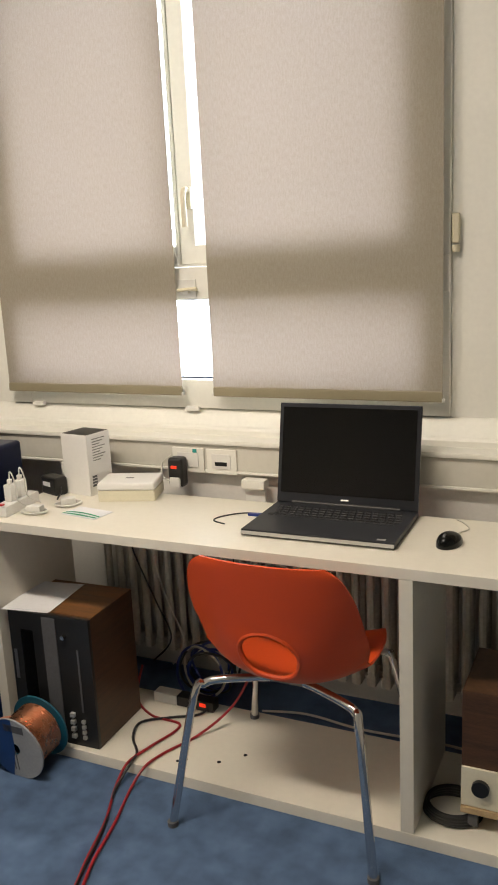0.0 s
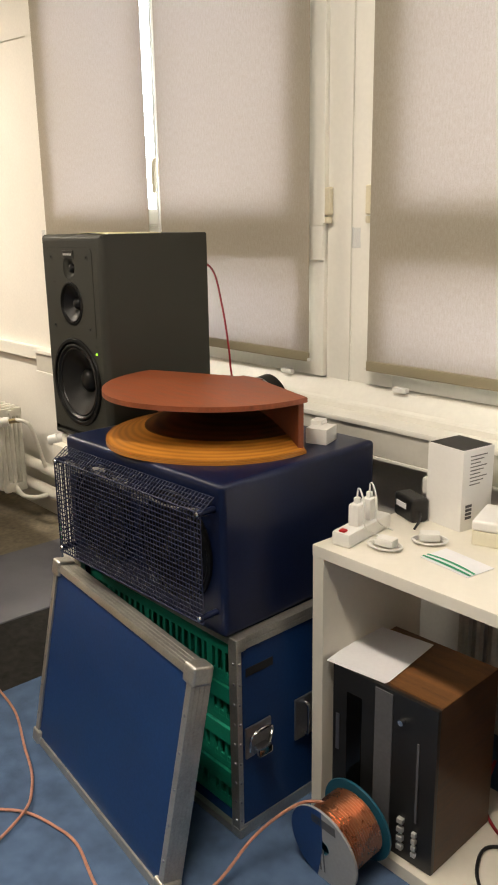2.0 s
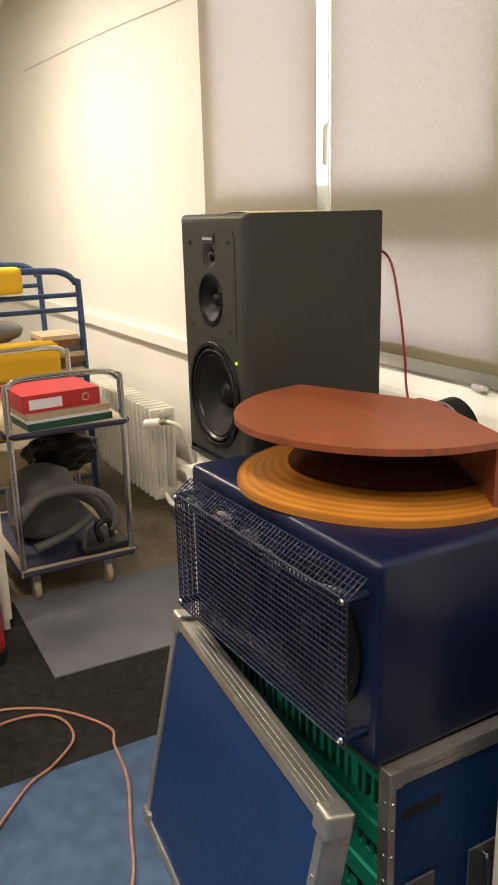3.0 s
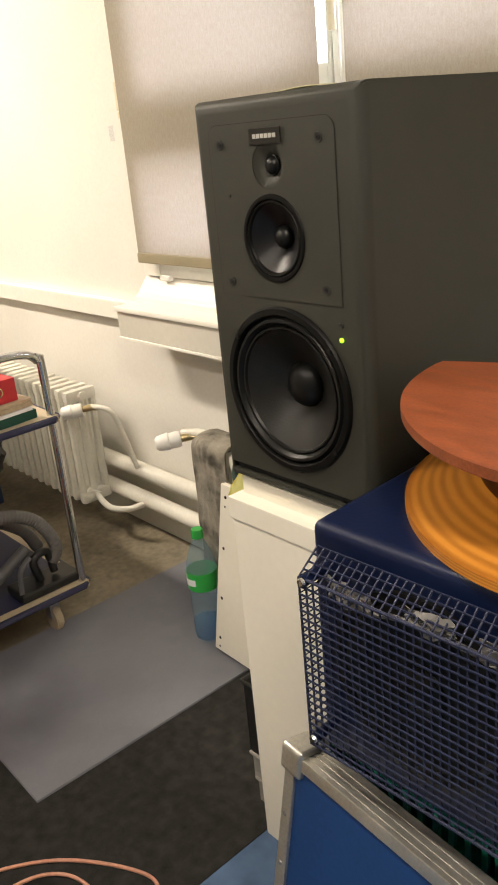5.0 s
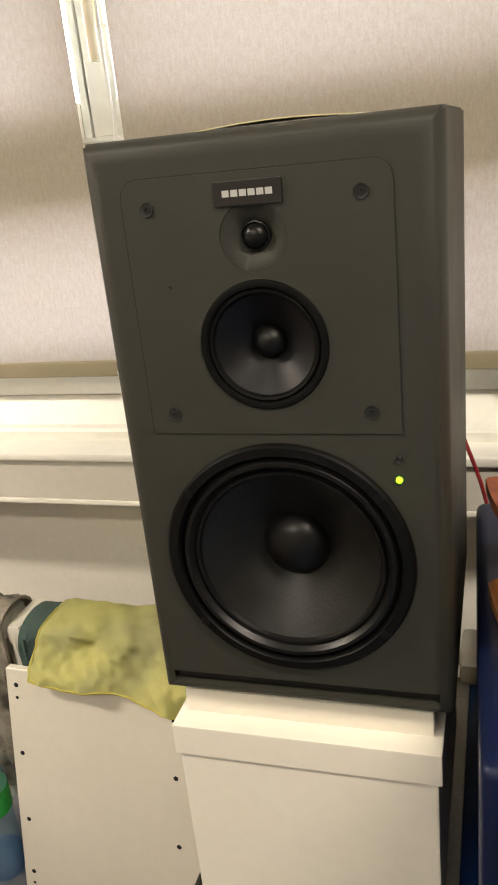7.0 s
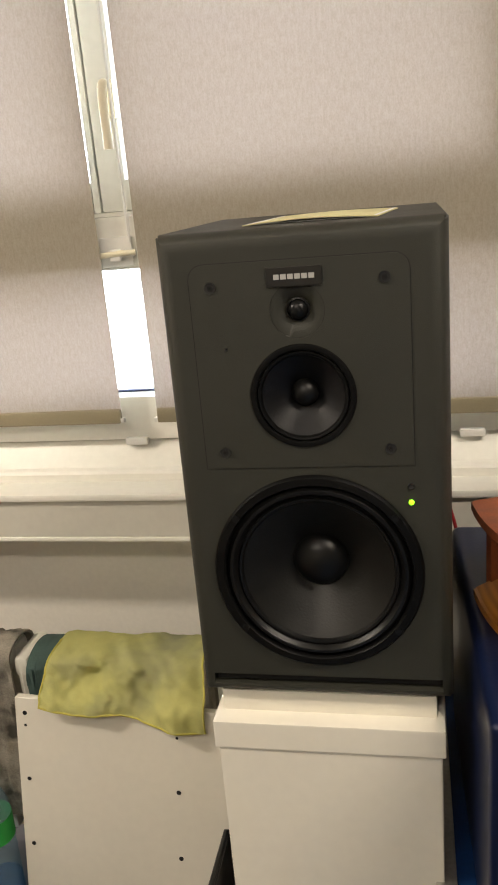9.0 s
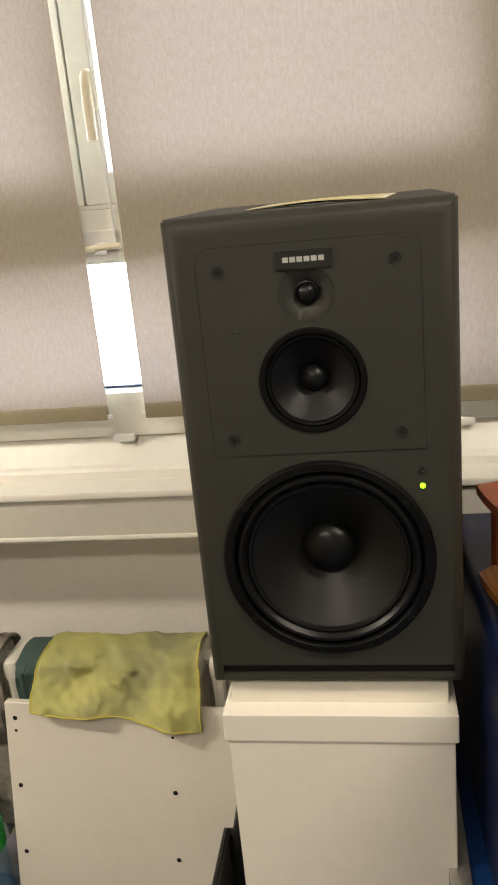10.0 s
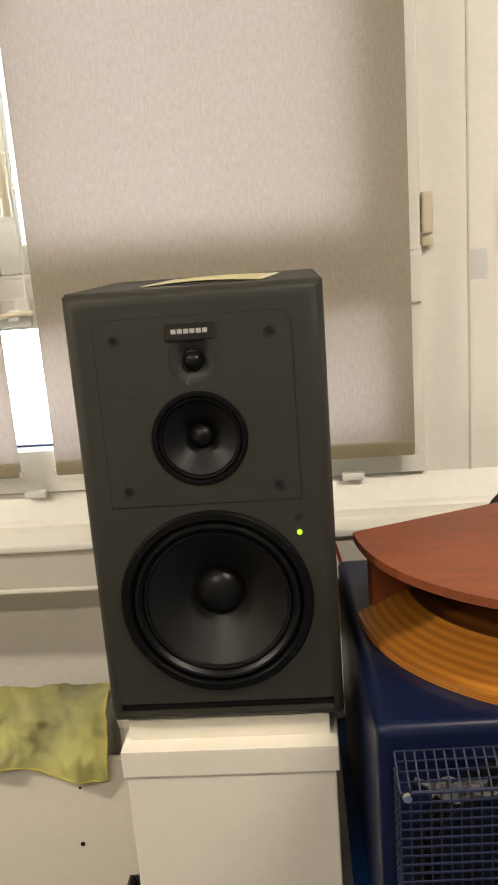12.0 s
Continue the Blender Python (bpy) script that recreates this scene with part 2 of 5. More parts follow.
M_GLASS = glass("window_glass", clear=1.0)
def clear_plastic(name, tint):
    m = bpy.data.materials.new(name)
    m.use_nodes = True
    t = m.node_tree
    p = t.nodes["Principled BSDF"]
    p.inputs["Base Color"].default_value = (*tint, 1)
    p.inputs["Roughness"].default_value = 0.08
    clear = t.nodes.new("ShaderNodeBsdfTransparent")
    clear.inputs[0].default_value = (*tint, 1)
    mx = t.nodes.new("ShaderNodeMixShader")
    mx.inputs[0].default_value = 0.12
    t.links.new(clear.outputs[0], mx.inputs[1])
    t.links.new(p.outputs[0], mx.inputs[2])
    t.links.new(mx.outputs[0], t.nodes["Material Output"].inputs[0])
    return m


M_BOTTLE = clear_plastic("pale_pet_plastic", (0.74, 0.88, 0.95))
M_WATER = clear_plastic("blue_tinted_water", (0.28, 0.58, 0.80))
M_TAPE = clear_plastic("clear_tape", (0.9, 0.92, 0.95))


def glow(name, color, strength):
    m = bpy.data.materials.new(name)
    m.use_nodes = True
    p = m.node_tree.nodes["Principled BSDF"]
    p.inputs["Base Color"].default_value = (*color, 1)
    p.inputs["Emission Color"].default_value = (*color, 1)
    p.inputs["Emission Strength"].default_value = strength
    return m


M_LED = glow("green_led", (0.35, 1.0, 0.02), 2.5)
M_REDLED = glow("red_led", (1.0, 0.04, 0.01), 1.2)
M_TUBE = glow("diffuser", WARM, 3.0)
M_DAY = glow("daylight", (0.84, 0.92, 1.0), 13.0)


# ---- builders ----
def box(bm, lo, hi, bevel=0.0, seg=2, m=None):
    lo, hi = Vector(lo), Vector(hi)
    mat = Matrix.Translation((lo + hi) / 2) @ Matrix.Diagonal((*(hi - lo), 1))
    if m:
        mat = m @ mat
    vs = bmesh.ops.create_cube(bm, size=1, matrix=mat)["verts"]
    if bevel:
        es = list({e for v in vs for e in v.link_edges})
        bmesh.ops.bevel(bm, geom=es, offset=bevel, segments=seg, affect="EDGES", profile=0.6)
    return bm


def frame_of(p, q):
    d = (Vector(q) - Vector(p))
    return Matrix.Translation((Vector(p) + Vector(q)) / 2) @ d.to_track_quat("Z", "Y").to_matrix().to_4x4(), d.length


def cyl(bm, p, q, r, r2=None, seg=16, bevel=0.0):
    m, n = frame_of(p, q)
    vs = bmesh.ops.create_cone(bm, cap_ends=True, segments=seg, radius1=r, radius2=r if r2 is None else r2, depth=n, matrix=m)["verts"]
    if bevel:
        es = [e for e in {e for v in vs for e in v.link_edges} if len(e.link_faces) == 2 and e.calc_face_angle(0) > 1.0]
        bmesh.ops.bevel(bm, geom=es, offset=bevel, segments=2, affect="EDGES")
    return bm


def smooth_path(pts, n=6):
    pts = [Vector(p) for p in pts]
    if len(pts) < 3:
        return pts
    out = []
    for i in range(len(pts) - 1):
        p0, p1, p2, p3 = pts[max(i - 1, 0)], pts[i], pts[i + 1], pts[min(i + 2, len(pts) - 1)]
        for k in range(n):
            s = k / n
            out.append(0.5 * (2 * p1 + (p2 - p0) * s + (2 * p0 - 5 * p1 + 4 * p2 - p3) * s * s + (3 * p1 - p0 - 3 * p2 + p3) * s ** 3))
    return out + [pts[-1]]


def tube(bm, pts, r, seg=8, n=6, curved=True, radius=None):
    path = smooth_path(pts, n) if curved else [Vector(p) for p in pts]
    rings, up = [], None
    for i, p in enumerate(path):
        d = (path[min(i + 1, len(path) - 1)] - path[max(i - 1, 0)])
        d = d.normalized() if d.length > 1e-9 else Vector((0, 0, 1))
        if up is None:
            up = d.orthogonal().normalized()
        up = (up - d * up.dot(d))
        up = up.normalized() if up.length > 1e-6 else d.orthogonal().normalized()
        side = d.cross(up)
        rr = radius(i / (len(path) - 1)) if radius else r
        rings.append([bm.verts.new(p + rr * (math.cos(a) * up + math.sin(a) * side)) for a in (2 * math.pi * k / seg for k in range(seg))])
    for a, b in zip(rings, rings[1:]):
        for k in range(seg):
            bm.faces.new((a[k], a[(k + 1) % seg], b[(k + 1) % seg], b[k]))
    bm.faces.new(rings[0][::-1])
    bm.faces.new(rings[-1])
    return bm


def lathe(bm, profile, m=Matrix(), seg=40, close=False):
    """profile: rows of radius and height, turned round z, then laid by m."""
    rings = []
    for r, z in profile:
        if r < 1e-6:
            rings.append([bm.verts.new(m @ Vector((0, 0, z)))])
        else:
            rings.append([bm.verts.new(m @ Vector((r * math.cos(a), r * math.sin(a), z))) for a in (2 * math.pi * k / seg for k in range(seg))])
    for a, b in zip(rings, rings[1:]):
        for k in range(seg):
            j = (k + 1) % seg
            if len(a) == 1 and len(b) == 1:
                break
            if len(a) == 1:
                bm.faces.new((a[0], b[j], b[k]))
            elif len(b) == 1:
                bm.faces.new((a[k], a[j], b[0]))
            else:
                bm.faces.new((a[k], a[j], b[j], b[k]))
    return bm


def prism(bm, outline, z0, z1, bevel=0.0):
    lo = [bm.verts.new((x, y, z0)) for x, y in outline]
    hi = [bm.verts.new((x, y, z1)) for x, y in outline]
    n = len(outline)
    bm.faces.new(lo[::-1])
    top = bm.faces.new(hi)
    for k in range(n):
        bm.faces.new((lo[k], lo[(k + 1) % n], hi[(k + 1) % n], hi[k]))
    if bevel:
        bmesh.ops.bevel(bm, geom=list(top.edges), offset=bevel, segments=2, affect="EDGES")
    return bm


def sheet(bm, f, nu, nv, thick=0.0):
    """A curved sheet from f(u, v), with thickness along its normals."""
    g = [[bm.verts.new(f(i / nu, j / nv)) for j in range(nv + 1)] for i in range(nu + 1)]
    fs = [bm.faces.new((g[i][j], g[i + 1][j], g[i + 1][j + 1], g[i][j + 1])) for i in range(nu) for j in range(nv)]
    if thick:
        bmesh.ops.recalc_face_normals(bm, faces=fs)
        bmesh.ops.solidify(bm, geom=fs, thickness=thick)
    return bm


def carve(ob, cutters):
    """Cuts the closed shapes in cutters out of ob's mesh."""
    made = []
    bpy.context.view_layer.update()
    for bm in cutters:
        bmesh.ops.recalc_face_normals(bm, faces=bm.faces)
        me = bpy.data.meshes.new("cutter")
        bm.to_mesh(me)
        c = new("cutter", me)
        c.matrix_world = ob.matrix_world
        mod = ob.modifiers.new("cut", "BOOLEAN")
        mod.object, mod.operation, mod.solver = c, "DIFFERENCE", "EXACT"
        made.append(c)
    bpy.context.view_layer.update()
    me = bpy.data.meshes.new_from_object(ob.evaluated_get(bpy.context.evaluated_depsgraph_get()))
    ob.modifiers.clear()
    ob.data = me
    me.shade_smooth()
    me.set_sharp_from_angle(angle=radians(35))
    flat_faces(me, math.cos(radians(43)))
    for c in made:
        bpy.data.objects.remove(c, do_unlink=True)


def flat_faces(me, limit):
    """Weights the corner normals by face area, so that bevelled boxes keep flat sides."""
    near = [[] for _ in me.vertices]
    for p in me.polygons:
        for v in p.vertices:
            near[v].append((p.normal.copy(), p.area))
    out = [None] * len(me.loops)
    for p in me.polygons:
        for li, v in zip(p.loop_indices, p.vertices):
            n = Vector()
            for q, a in near[v]:
                if q.dot(p.normal) > limit:
                    n += q * a
            out[li] = n.normalized() if n.length else p.normal.copy()
    me.normals_split_custom_set(out)


def mesh_of(name, bm, mat, smooth=True, angle=35):
    bmesh.ops.recalc_face_normals(bm, faces=bm.faces)
    me = bpy.data.meshes.new(name)
    bm.to_mesh(me)
    bm.free()
    for one in mat if isinstance(mat, (list, tuple)) else [mat]:
        me.materials.append(one)
    if smooth:
        me.shade_smooth()
        me.set_sharp_from_angle(angle=radians(angle))
        if len(me.vertices) < 900:
            flat_faces(me, math.cos(radians(angle + 8)))
    return me


def part(name, bm, mat, parent=None, label="", smooth=True, angle=35):
    ob = new(name, mesh_of(name, bm, mat, smooth, angle))
    if parent:
        ob.parent = parent
    return tagged(ob, label)


def thing(name, at, label, category, group="", kind="", turn=0):
    ob = new(name)
    ob.empty_display_size = 0.05
    ob.matrix_world = pose(*at, 0, 0, turn)
    return tagged(ob, label, category, group, kind)


def B():
    return bmesh.new()


def boxes(*rows, bevel=0.0, seg=2):
    bm = B()
    for lo, hi in rows:
        box(bm, lo, hi, bevel, seg)
    return bm


def pieces(name, rows, mat, parent, label="", bevel=0.0):
    for lo, hi in rows:
        part(name, boxes((lo, hi), bevel=bevel), mat, parent, label, smooth=bevel > 0)


def structure(name, bm, mat, label="", smooth=False):
    return tagged(part(name, bm, mat, None, label, smooth), label, name.split("_")[0], kind="structure")


def shared(name, me, parent, m=None):
    ob = new(name, me)
    ob.parent = parent
    if m is not None:
        ob.matrix_basis = m
    return ob


# ---- room ----
YW = 2.43          # inner face of the window wall
TOP = 2.95         # ceiling
X0, X1, Y0 = -8.0, 2.6, -3.2
WIN = [(-3.58, -1.825), (-1.635, 0.035), (0.34, 2.0)]      # window openings
ZW0, ZW1 = 1.016, 2.75

structure("ground", boxes(((-60, -40, -3.2), (60, 60, -3.0))), M_CONCRETE, "dull ground outside the building")
structure("backdrop", boxes(((-30, 14.0, -3.0), (30, 14.1, 16.0))), M_DAY, "plain bright overcast daylight outside")
structure("floor", boxes(((X0, Y0, -0.2), (X1, YW, -0.006))), M_CONCRETE, "worn bare concrete screed floor")
structure("carpet_blue", boxes(((-2.39, Y0, -0.006), (X1, YW, 0.0))), M_CARPET, "stained blue short-pile carpet")
structure("carpet_dark", boxes(((-3.48, Y0, -0.006), (-2.393, 2.30, -0.001))), M_DARKCARPET, "dark charcoal carpet strip")

bm = B()
cuts = [X0] + [x for w in WIN for x in w] + [X1]
for a, b in zip(cuts[::2], cuts[1::2]):
    box(bm, (a, YW, -0.2), (b, YW + 0.3, TOP))
for a, b in WIN:
    box(bm, (a, YW, -0.2), (b, YW + 0.3, ZW0))
    box(bm, (a, YW, ZW1), (b, YW + 0.3, TOP))
structure("wall_north", bm, M_WALL, "cream painted outside wall with window openings")
structure("wall_west", boxes(((X0 - 0.2, Y0, -0.2), (X0, YW + 0.3, TOP))), M_WALL, "cream painted end wall")
structure("wall_east", boxes(((X1, Y0, -0.2), (X1 + 0.2, YW + 0.3, TOP))), M_WALL, "cream painted end wall")
structure("wall_south", boxes(((X0, Y0 - 0.2, -0.2), (X1, Y0, TOP))), M_WALL, "cream painted inner wall")
structure("ceiling", boxes(((X0 - 0.2, Y0 - 0.2, TOP), (X1 + 0.2, YW + 0.3, TOP + 0.2))), M_CEIL, "white painted ceiling")

# sill duct below the windows, rail on the plain wall
bm = B()
box(bm, (-3.61, 2.275, 0.831), (X1, YW, 0.918), 0.004)
structure("sill_duct", bm, M_DUCT, "cream cable duct along the wall under the windows")
bm = B()
box(bm, (-3.61, 2.264, 0.9175), (X1, YW, 0.934), 0.005)
box(bm, (-3.61, 2.271, 0.822), (X1, YW, 0.8315), 0.003)
structure("sill_ledge", bm, M_TRIM, "white ledge and bottom lip of the duct")
bm = B()
prism(bm, [(2.343, 0.934), (2.43, 0.934), (2.43, 1.018), (2.398, 1.012), (2.358, 0.962), (2.347, 0.957), (2.343, 0.951)], -3.59, X1)
bm.transform(Matrix(((0, 0, 1, 0), (1, 0, 0, 0), (0, 1, 0, 0), (0, 0, 0, 1))))
structure("window_sill", bm, M_TRIM, "sloping white painted window sill")
# added board: brings the shaded wall strip forward so that it catches light
structure("trim_board", boxes(((-1.30, 2.305, 0.705), (X1, YW - 0.001, 0.8205)), bevel=0.003), M_WALL, "cream board added under the duct to lighten the strip behind the desk")
structure("rail", boxes(((X0, 2.395, 0.842), (-3.61, YW, 0.908)), bevel=0.004), M_TRIM, "white dado rail along the plain wall")
structure("trim_cable", tube(B(), [(-6.5, YW - 0.006, 2.46), (-5.0, YW - 0.006, 2.41), (-3.75, YW - 0.006, 2.345)], 0.002, 6), M_WHITECABLE, "thin white cable clipped along the wall")

# pillars between the windows carry flat cover panels
bm = B()
for a, b in ((-1.8248, -1.6352), (0.0352, 0.3398)):
    box(bm, (a, YW - 0.03, 1.004), (b, YW - 0.0005, TOP - 0.01), 0.003)
structure("trim_pillar", bm, M_TRIM, "cream cover panels between the windows")
structure("trim_seam", boxes(((-1.727, YW - 0.033, 1.004), (-1.723, YW - 0.0295, TOP - 0.02))), M_DUCT, "panel seam")


def window(name, a, b, mid):
    w = tagged(new(name), "white two-sash window with a lower fixed pane", "window", kind="structure")
    yf, yb = 2.384, 2.475
    bm = B()
    f = 0.092
    box(bm, (a, yf, ZW0), (a + f, yb, ZW1), 0.005)
    box(bm, (b - f, yf, ZW0), (b, yb, ZW1), 0.005)
    box(bm, (a, yf + 0.002, ZW0), (b, yb - 0.002, ZW0 + 0.098), 0.005)
    box(bm, (a, yf + 0.002, ZW1 - f), (b, yb - 0.002, ZW1), 0.005)
    box(bm, (a, yf - 0.010, 1.386), (b, yb - 0.002, 1.492), 0.005)
    box(bm, (a, yf - 0.006, 1.4925), (b, yb - 0.004, 1.5), 0.001)
    part("window_frame", bm, M_TRIM, w)
    for c, d in ((a + f, mid - 0.031), (mid - 0.03, b - f)):
        bm = B()
        s = 0.05
        z0, z1 = 1.50, ZW1 - f - 0.004
        e = 0.016 if d < mid else 0.05
        box(bm, (c + 0.001, yf + 0.012, z0), (c + s + (0.008 if d > mid else 0), yb - 0.006, z1), 0.006)
        box(bm, (d - e, yf + 0.012, z0), (d - 0.001, yb - 0.006, z1), min(0.006, e / 4))
        box(bm, (c + s, yf + 0.013, z0), (d - e, yb - 0.007, z0 + s + 0.012), 0.006)
        box(bm, (c + s, yf + 0.013, z1 - s), (d - e, yb - 0.007, z1), 0.006)
        sash = part("sash", bm, M_TRIM, w)
        pane = part("pane", boxes(((c + s, yf + 0.045, z0 + s), (d - e, yf + 0.051, z1 - s))), M_GLASS, w, smooth=False)
        pane.visible_shadow = False
    pane = part("lower_pane", boxes(((a + f, yf + 0.055, ZW0 + 0.09), (b - f, yf + 0.061, 1.39))), M_GLASS, w, smooth=False)
    pane.visible_shadow = False
    for z in (ZW0 + 0.0985, 1.3815):
        part("gasket", boxes(((a + f, yf + 0.046, z), (b - f, yf + 0.054, z + 0.004))), M_GASKET, w, "thin dark blue rubber seal", smooth=False)
    # handle on the meeting stiles
    bm = B()
    box(bm, (mid + 0.012, yf - 0.018, 1.675), (mid + 0.036, yf + 0.014, 1.745), 0.005)
    tube(bm, [(mid + 0.024, yf - 0.012, 1.732), (mid + 0.023, yf - 0.034, 1.735), (mid + 0.021, yf - 0.040, 1.71), (mid + 0.021, yf - 0.040, 1.618)], 0.0095, 10, 5)
    part("handle", bm, M_CREAMPL, w, "cream plastic lever handle")
    # stay latch at the transom, stops at the bottom
    bm = B()
    tube(bm, [(mid - 0.052, yf - 0.026, 1.414), (mid - 0.030, yf - 0.028, 1.417), (mid + 0.01, yf - 0.028, 1.420), (mid + 0.044, yf - 0.026, 1.420)], 0.006, 10, 4)
    part("latch", bm, M_CREAMPL, w, "cream plastic latch bar")
    bm = B()
    box(bm, (mid - 0.035, yf - 0.016, 1.392), (mid + 0.034, yf - 0.0095, 1.452), 0.003)
    box(bm, (mid - 0.012, yf - 0.030, 1.405), (mid + 0.012, yf - 0.0155, 1.428), 0.004)
    part("latch_plate", bm, M_WPLAST, w)
    for x in (mid - 0.012, a + 0.13, b - 0.16):
        part("stop", boxes(((x - 0.025, yf - 0.014, 1.008), (x + 0.025, yf + 0.004, 1.024)), bevel=0.004), M_WPLAST, w)
    for x in (a - 0.012, b + 0.014):
        bm = boxes(((x - 0.011, YW - 0.052, 1.522), (x + 0.011, YW - 0.0305, 1.606)), bevel=0.006, seg=3)
        cyl(bm, (x, YW - 0.042, 1.498), (x, YW - 0.042, 1.518), 0.012, seg=14, bevel=0.002)
        part("hinge", bm, M_CREAMPL, w, "cream plastic hinge cover")
    return w


window("window_1", *WIN[0], -2.686)
window("window_2", *WIN[1], -0.83)
window("window_3", *WIN[2], 1.16)


def roller_blind(a, b, bottom, chain=None):
    t = thing("roller_blind", ((a + b) / 2, 2.345, bottom), "beige woven roller blind drawn down over the window", "blind", "roller blinds")
    h = 2.80 - bottom
    w = (b - a) / 2

    def f(u, v):
        return Vector((-w + 2 * w * u, 0.0015 * math.sin(7 * u + 3 * v) * (1 - v), 0.03 + (h - 0.03) * v))

    part("cloth", sheet(B(), f, 12, 24), M_BLIND, t, "beige woven translucent fabric")
    bm = B()
    box(bm, (-w, -0.007, 0.0), (w, 0.007, 0.032), 0.006)
    part("bottom_bar", bm, M_BLINDBAR, t, "khaki fabric-covered bottom bar")
    pieces("end_cap", [((w - 0.002, -0.006, 0.002), (w + 0.006, 0.006, 0.012)), ((-w - 0.006, -0.006, 0.002), (-w + 0.002, 0.006, 0.012))], M_WPLAST, t, bevel=0.002)
    part("roller", cyl(B(), (-w, 0.03, h), (w, 0.03, h), 0.025), M_TRIM, t)
    if chain:
        pts = [(w * chain + 0.004, 0.0, h), (w * chain + 0.006, 0.004, 0.48), (w * chain + 0.010, 0.006, 0.435), (w * chain + 0.016, 0.008, 0.425),
               (w * chain + 0.022, 0.010, 0.435), (w * chain + 0.022, 0.012, 0.48), (w * chain + 0.02, 0.016, h)]
        part("pull_chain", tube(B(), [Vector(p) for p in pts], 0.0030, 6, 8), M_WPLAST, t, "white bead pull chain")
    return t


roller_blind(-3.54, -2.714, 1.066)
roller_blind(-2.634, -1.853, 1.066, chain=-1.058)
roller_blind(-1.609, -0.858, 1.066)
roller_blind(-0.738, 0.022, 1.066)
roller_blind(0.38, 1.12, 1.066)
roller_blind(1.19, 1.94, 1.066)

for x, y, power in LAMPS:
    t = thing("ceiling_light", (x, y, TOP), "long fluorescent ceiling light with a warm diffuser", "light", "ceiling lights")
    part("housing", boxes(((-0.62, -0.11, -0.05), (0.62, 0.11, 0.0)), bevel=0.006), M_TRIM, t)
    part("diffuser", boxes(((-0.6, -0.09, -0.062), (0.6, 0.09, -0.05)), bevel=0.004), M_TUBE, t)
    area_lamp("lamp", x, y, TOP - 0.07, 1.2, 0.2, power, WARM)


def radiator(x0, n, pitch, y0, y1, z0, z1, mat, label):
    t = thing("radiator", (x0, (y0 + y1) / 2, z0), label, "radiator", "column radiators")
    d, h = (y1 - y0) / 2, z1 - z0
    bm = B()
    r = 0.014
    for yy in (-d + r, 0, d - r) if d > 0.055 else (-d + r, d - r):
        cyl(bm, (0, yy, 0.03), (0, yy, h - 0.03), r, seg=8)
    for zz in (0.03, h - 0.03):
        box(bm, (-0.017, -d, zz - 0.024), (0.017, d, zz + 0.024), 0.013, 2)
        cyl(bm, (-pitch / 2, 0, zz), (pitch / 2, 0, zz), 0.016, seg=8)
    me = mesh_of("section", bm, mat)
    for k in range(n):
        shared("section", me, t, pose(pitch * (k + 0.5), 0, 0))
    return t


def valve(at, mat=M_WPLAST):
    t = thing("radiator_valve", at, "white thermostatic radiator valve with a brass body", "valve", "radiator valves")
    turn = Matrix.Rotation(radians(55), 4, "Z")
    bm = B()
    m = turn @ Matrix.Rotation(radians(-96), 4, "Y")
    lathe(bm, [(0, 0.085), (0.016, 0.085), (0.023, 0.078), (0.027, 0.045), (0.024, 0.042), (0.025, 0.02), (0.022, 0.008), (0, 0.006)], m, 20)
    part("knob", bm, M_WPLAST, t, "white ribbed thermostat knob")
    bm = B()
    lathe(bm, [(0, 0.012), (0.012, 0.012), (0.013, -0.02), (0.010, -0.03), (0, -0.03)], m, 12)
    cyl(bm, m @ Vector((0, 0, -0.015)), m @ Vector((0, 0, -0.015)) + Vector((0.03, 0.02, 0)), 0.009)
    part("valve_body", bm, M_BRASS, t, "brass valve body")
    return t


radiator(-5.57, 28, 0.0585, 2.21, 2.34, 0.125, 0.595, M_RADIATOR, "cream enamelled column radiator under a rail")
radiator(-3.13, 24, 0.05, 2.165, 2.285, 0.12, 0.598, M_RADIATOR, "cream column radiator hung with cloths")
radiator(-1.22, 50, 0.05, 2.29, 2.39, 0.12, 0.70, M_RADDIRTY, "old cream column radiator behind the desk")
valve((-3.835, 2.22, 0.548))
valve((-3.205, 2.19, 0.585))
t = thing("heating_pipe", (-3.6, 2.37, 0), "pair of cream painted heating pipes along the wall", "pipe")
for z, y in ((0.283, -0.01), (0.163, -0.01)):
    part("pipe", tube(B(), [(-0.45, y, z), (0.55, y, z)], 0.030, 14, curved=False), M_RADIATOR, t)
part("branch_pipe", tube(B(), [(-0.225, -0.13, 0.552), (-0.17, -0.11, 0.552), (-0.142, -0.09, 0.525), (-0.136, -0.06, 0.42), (-0.132, -0.03, 0.30)], 0.010, 10), M_RADIATOR, t)
part("elbow_pipe", tube(B(), [(-0.34, -0.10, 0.155), (-0.22, -0.12, 0.145), (-0.15, -0.08, 0.145), (-0.11, -0.02, 0.16)], 0.012, 10), M_RADIATOR, t)
part("valve_stub", tube(B(), [(0.38, -0.17, 0.595), (0.43, -0.15, 0.60), (0.48, -0.145, 0.60)], 0.013, 10), M_RADIATOR, t)

for x, z, s in ((-1.705, 1.455, 1.0), (-3.72, 1.46, 0.8)):
    t = thing("adhesive_tape", (x, YW - (0.0305 if s == 1 else 0.0005), z), "crumpled bit of clear tape stuck on the wall", "tape", "bits of tape")
    part("tape", sheet(B(), lambda u, v: Vector((s * (-0.018 + 0.036 * u), -0.002 - 0.006 * abs(noise.noise(Vector((u * 5, v * 5, x)))), s * (-0.03 + 0.06 * v))), 8, 10), M_TAPE, t, smooth=False)

